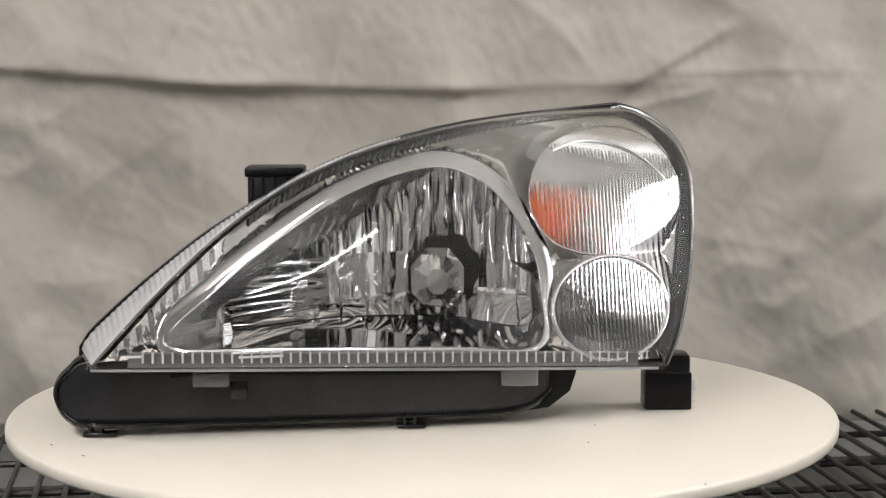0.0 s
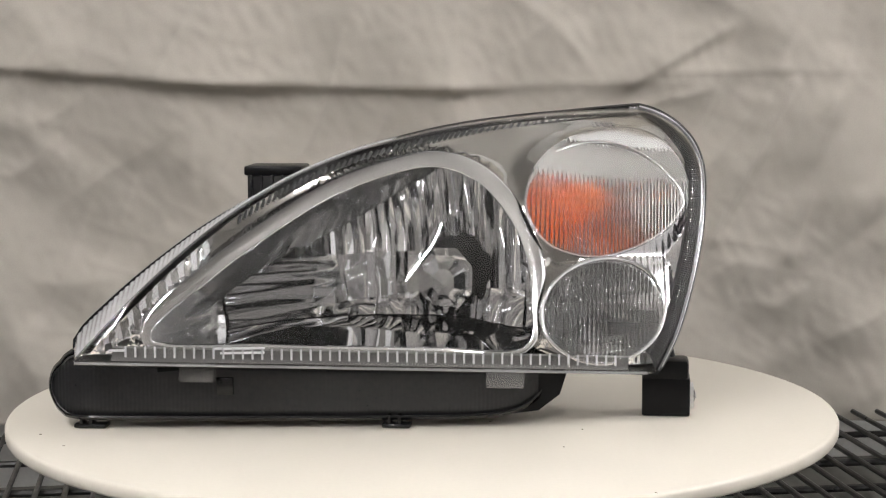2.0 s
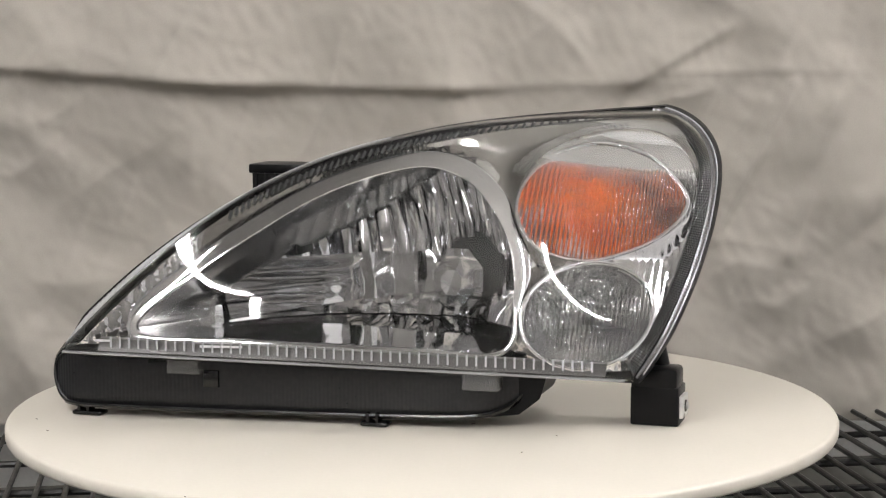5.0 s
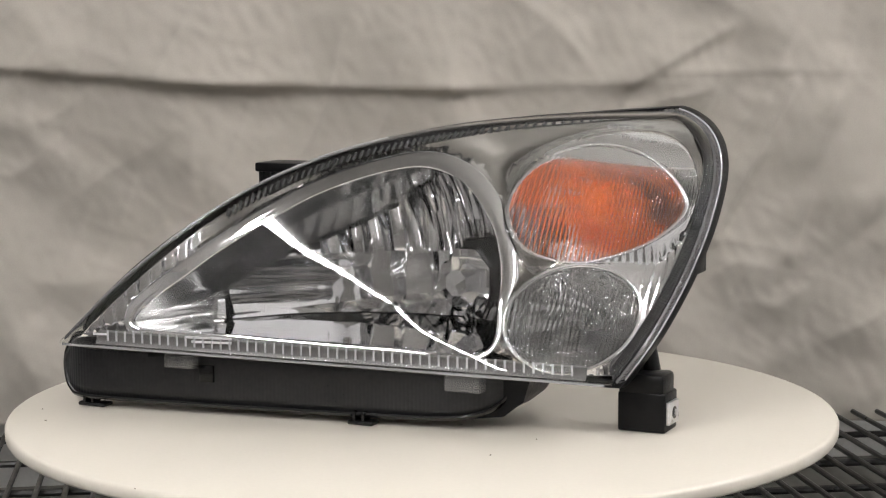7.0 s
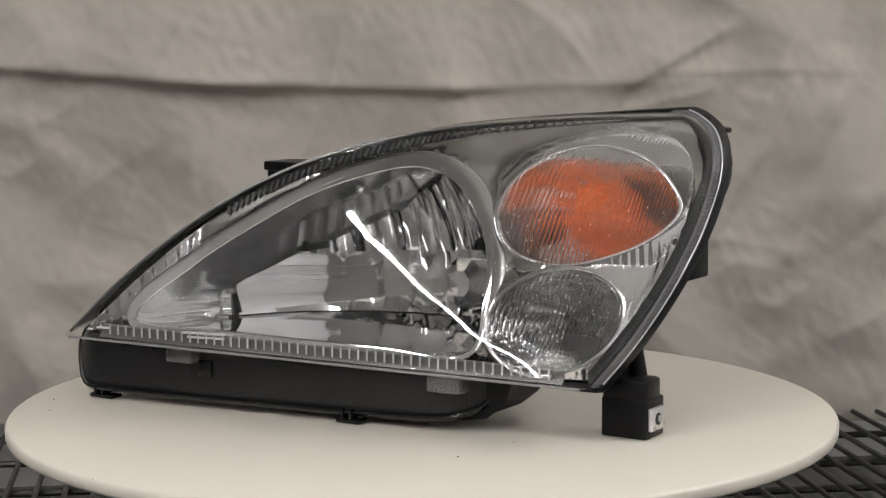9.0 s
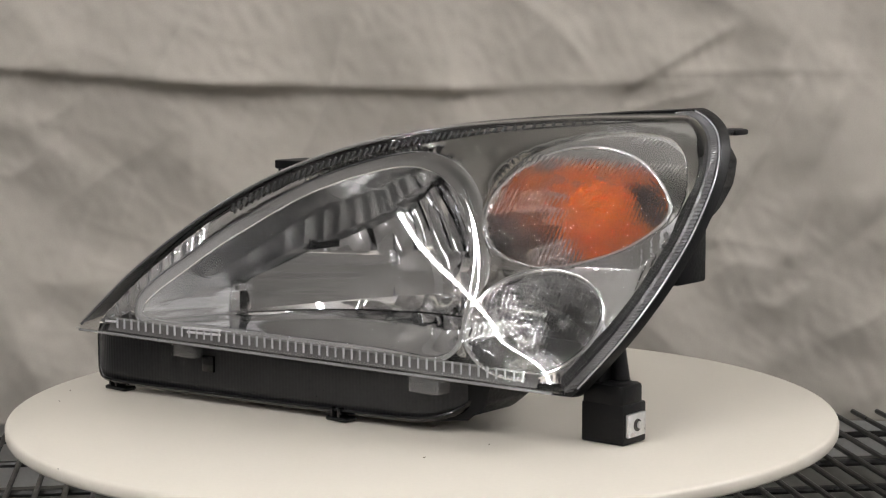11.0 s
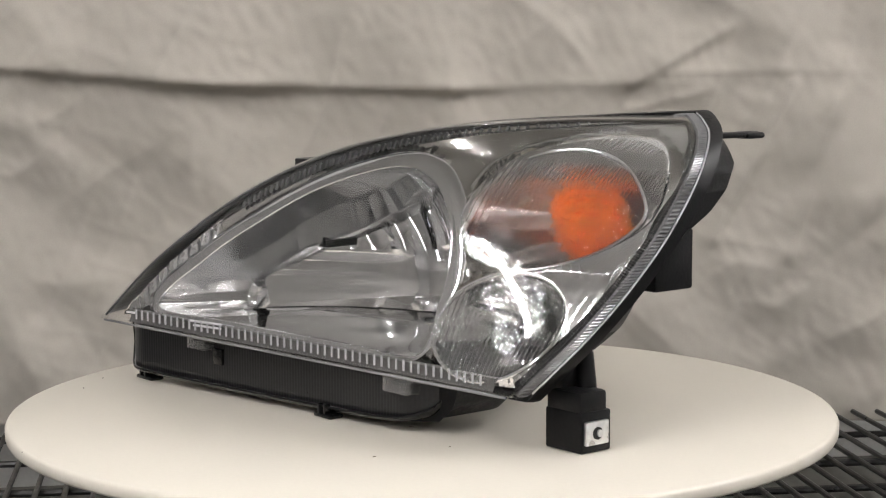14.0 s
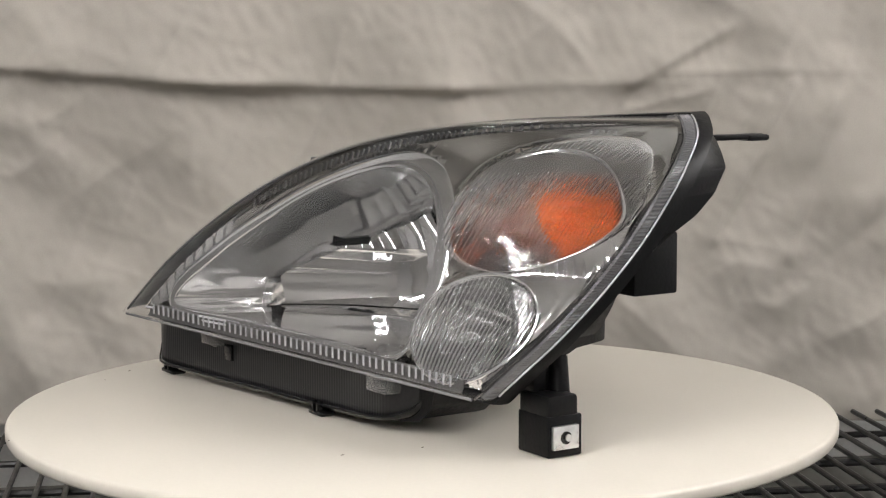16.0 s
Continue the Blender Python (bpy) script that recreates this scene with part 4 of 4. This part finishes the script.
def build_small():
    # dark strip for the shade in the gap inside the lens's side edge, and the ribbed flange outside it
    verts = []
    run = FINE[440:880]
    for inset, back in ((0.0006, 0.004), (0.0085, 0.006), (0.0100, 0.010)):
        for i, (p, w) in enumerate(run):
            verts.append(p - w * inset + np.array((0, back + 0.0005 * (i % 3 == 0), 0)))
    link_mesh("side_gap_shade", verts, strip_faces(3, len(run)), DARKPANEL, LENS, "dark strip in place of the shaded gap along the side edge", sharp=20)
    verts = []
    run = FINE[448:890]
    for out, back in ((0.0008, 0.0006), (0.0021, 0.002), (0.0028, 0.0095), (0.0022, 0.0125)):
        for i, (p, w) in enumerate(run):
            verts.append(p + w * (out + 0.0006 * (i % 4 < 2) * (0.001 < back < 0.011)) + np.array((0, back, 0)))
    link_mesh("side_flange", verts, strip_faces(4, len(run)), SIDERIB, LENS, "grey finely ribbed flange along the side", sharp=20)
    # dark strip behind the slanted ribs under the crease
    verts = []
    run = FINE[884:1160]
    for inset, back in ((0.0012, 0.0052), (0.0050, 0.0062), (0.0092, 0.0072), (0.0098, 0.0130)):
        for p, w in run:
            verts.append(p - w * inset + np.array((0, back, 0)))
    link_mesh("crease_strip", verts, strip_faces(4, len(run)), DARKPANEL, LENS, "dark strip along the crease")
    # ribbed strip on the flange beside the front tip, its caught light put in as pale colour
    verts = []
    run = FINE[1060:1316]
    for w0, lift in ((0.02, 0.0010), (0.12, 0.0016), (0.55, 0.0020), (0.92, 0.0022)):
        for i, (p, w) in enumerate(run):
            tip = seat(p)
            verts.append(p + w * (lift + 0.0006 * (i % 4 < 2) * (w0 > 0.1) + 0.0165 * tip * w0) + np.array((0, (0.013 + 0.040 * tip) * w0, 0)))
    link_mesh("tip_strip", verts, strip_faces(4, len(run)), LITRIB, LENS, "ribbed strip beside the front tip, coloured pale as caught light", sharp=20)
    # grey strip behind the lower ribs
    verts = []
    run = FINE[26:420]
    for inset, back in ((0.0002, 0.0045), (0.0030, 0.0066), (0.0086, 0.0072), (0.0094, 0.0110)):
        for p, w in run:
            verts.append(p - w * inset + np.array((0, back, 0)))
    link_mesh("foot_strip", verts, strip_faces(4, len(run)), FOOTGREY, LENS, "grey strip behind the lower ribs")
    # moulded lines too small to read, as plain bars
    for x, z, length in ((-0.1960, 0.0600, 0.012), (-0.1270, 0.0600, 0.034), (-0.1230, 0.0570, 0.030)):
        p = behind(x + length / 2, z, 0.0)
        bm = box(bmesh.new(), (-length / 2, -0.0003, -0.0008), (length / 2, 0.0003, 0.0008), 0.0002, 1)
        ob = part("moulded_mark", bm, MARK, LENS)
        ob.matrix_basis = Matrix.Translation((x + length / 2, p[1] + 0.0032, z)) @ Matrix.Rotation(radians(11), 4, "Z")
    # frosted patch near the crease
    for k in range(5):
        x = 0.122 + k * 0.0035
        p = behind(x, 0.2035, 0.0)
        bm = box(bmesh.new(), (-0.0011, -0.0006, -0.003), (0.0011, 0.0006, 0.003), 0.0003, 1)
        ob = part("frosted_bar", bm, FROST, LENS)
        ob.matrix_basis = Matrix.Translation((x, p[1] + 0.005, 0.2035)) @ Matrix.Rotation(radians(40), 4, "Z") @ Matrix.Rotation(radians(-55), 4, "X")


build_small()


# ---- what moves: the disc turns, and the headlight with it ----
def motions():
    speed = 58.1 / 16
    rows = [(t / 2, pose(0, 0, 0, 0, 0, -speed * t / 2)) for t in range(33)]
    walk(DISC, rows)
    walk(lamp, rows)


motions()
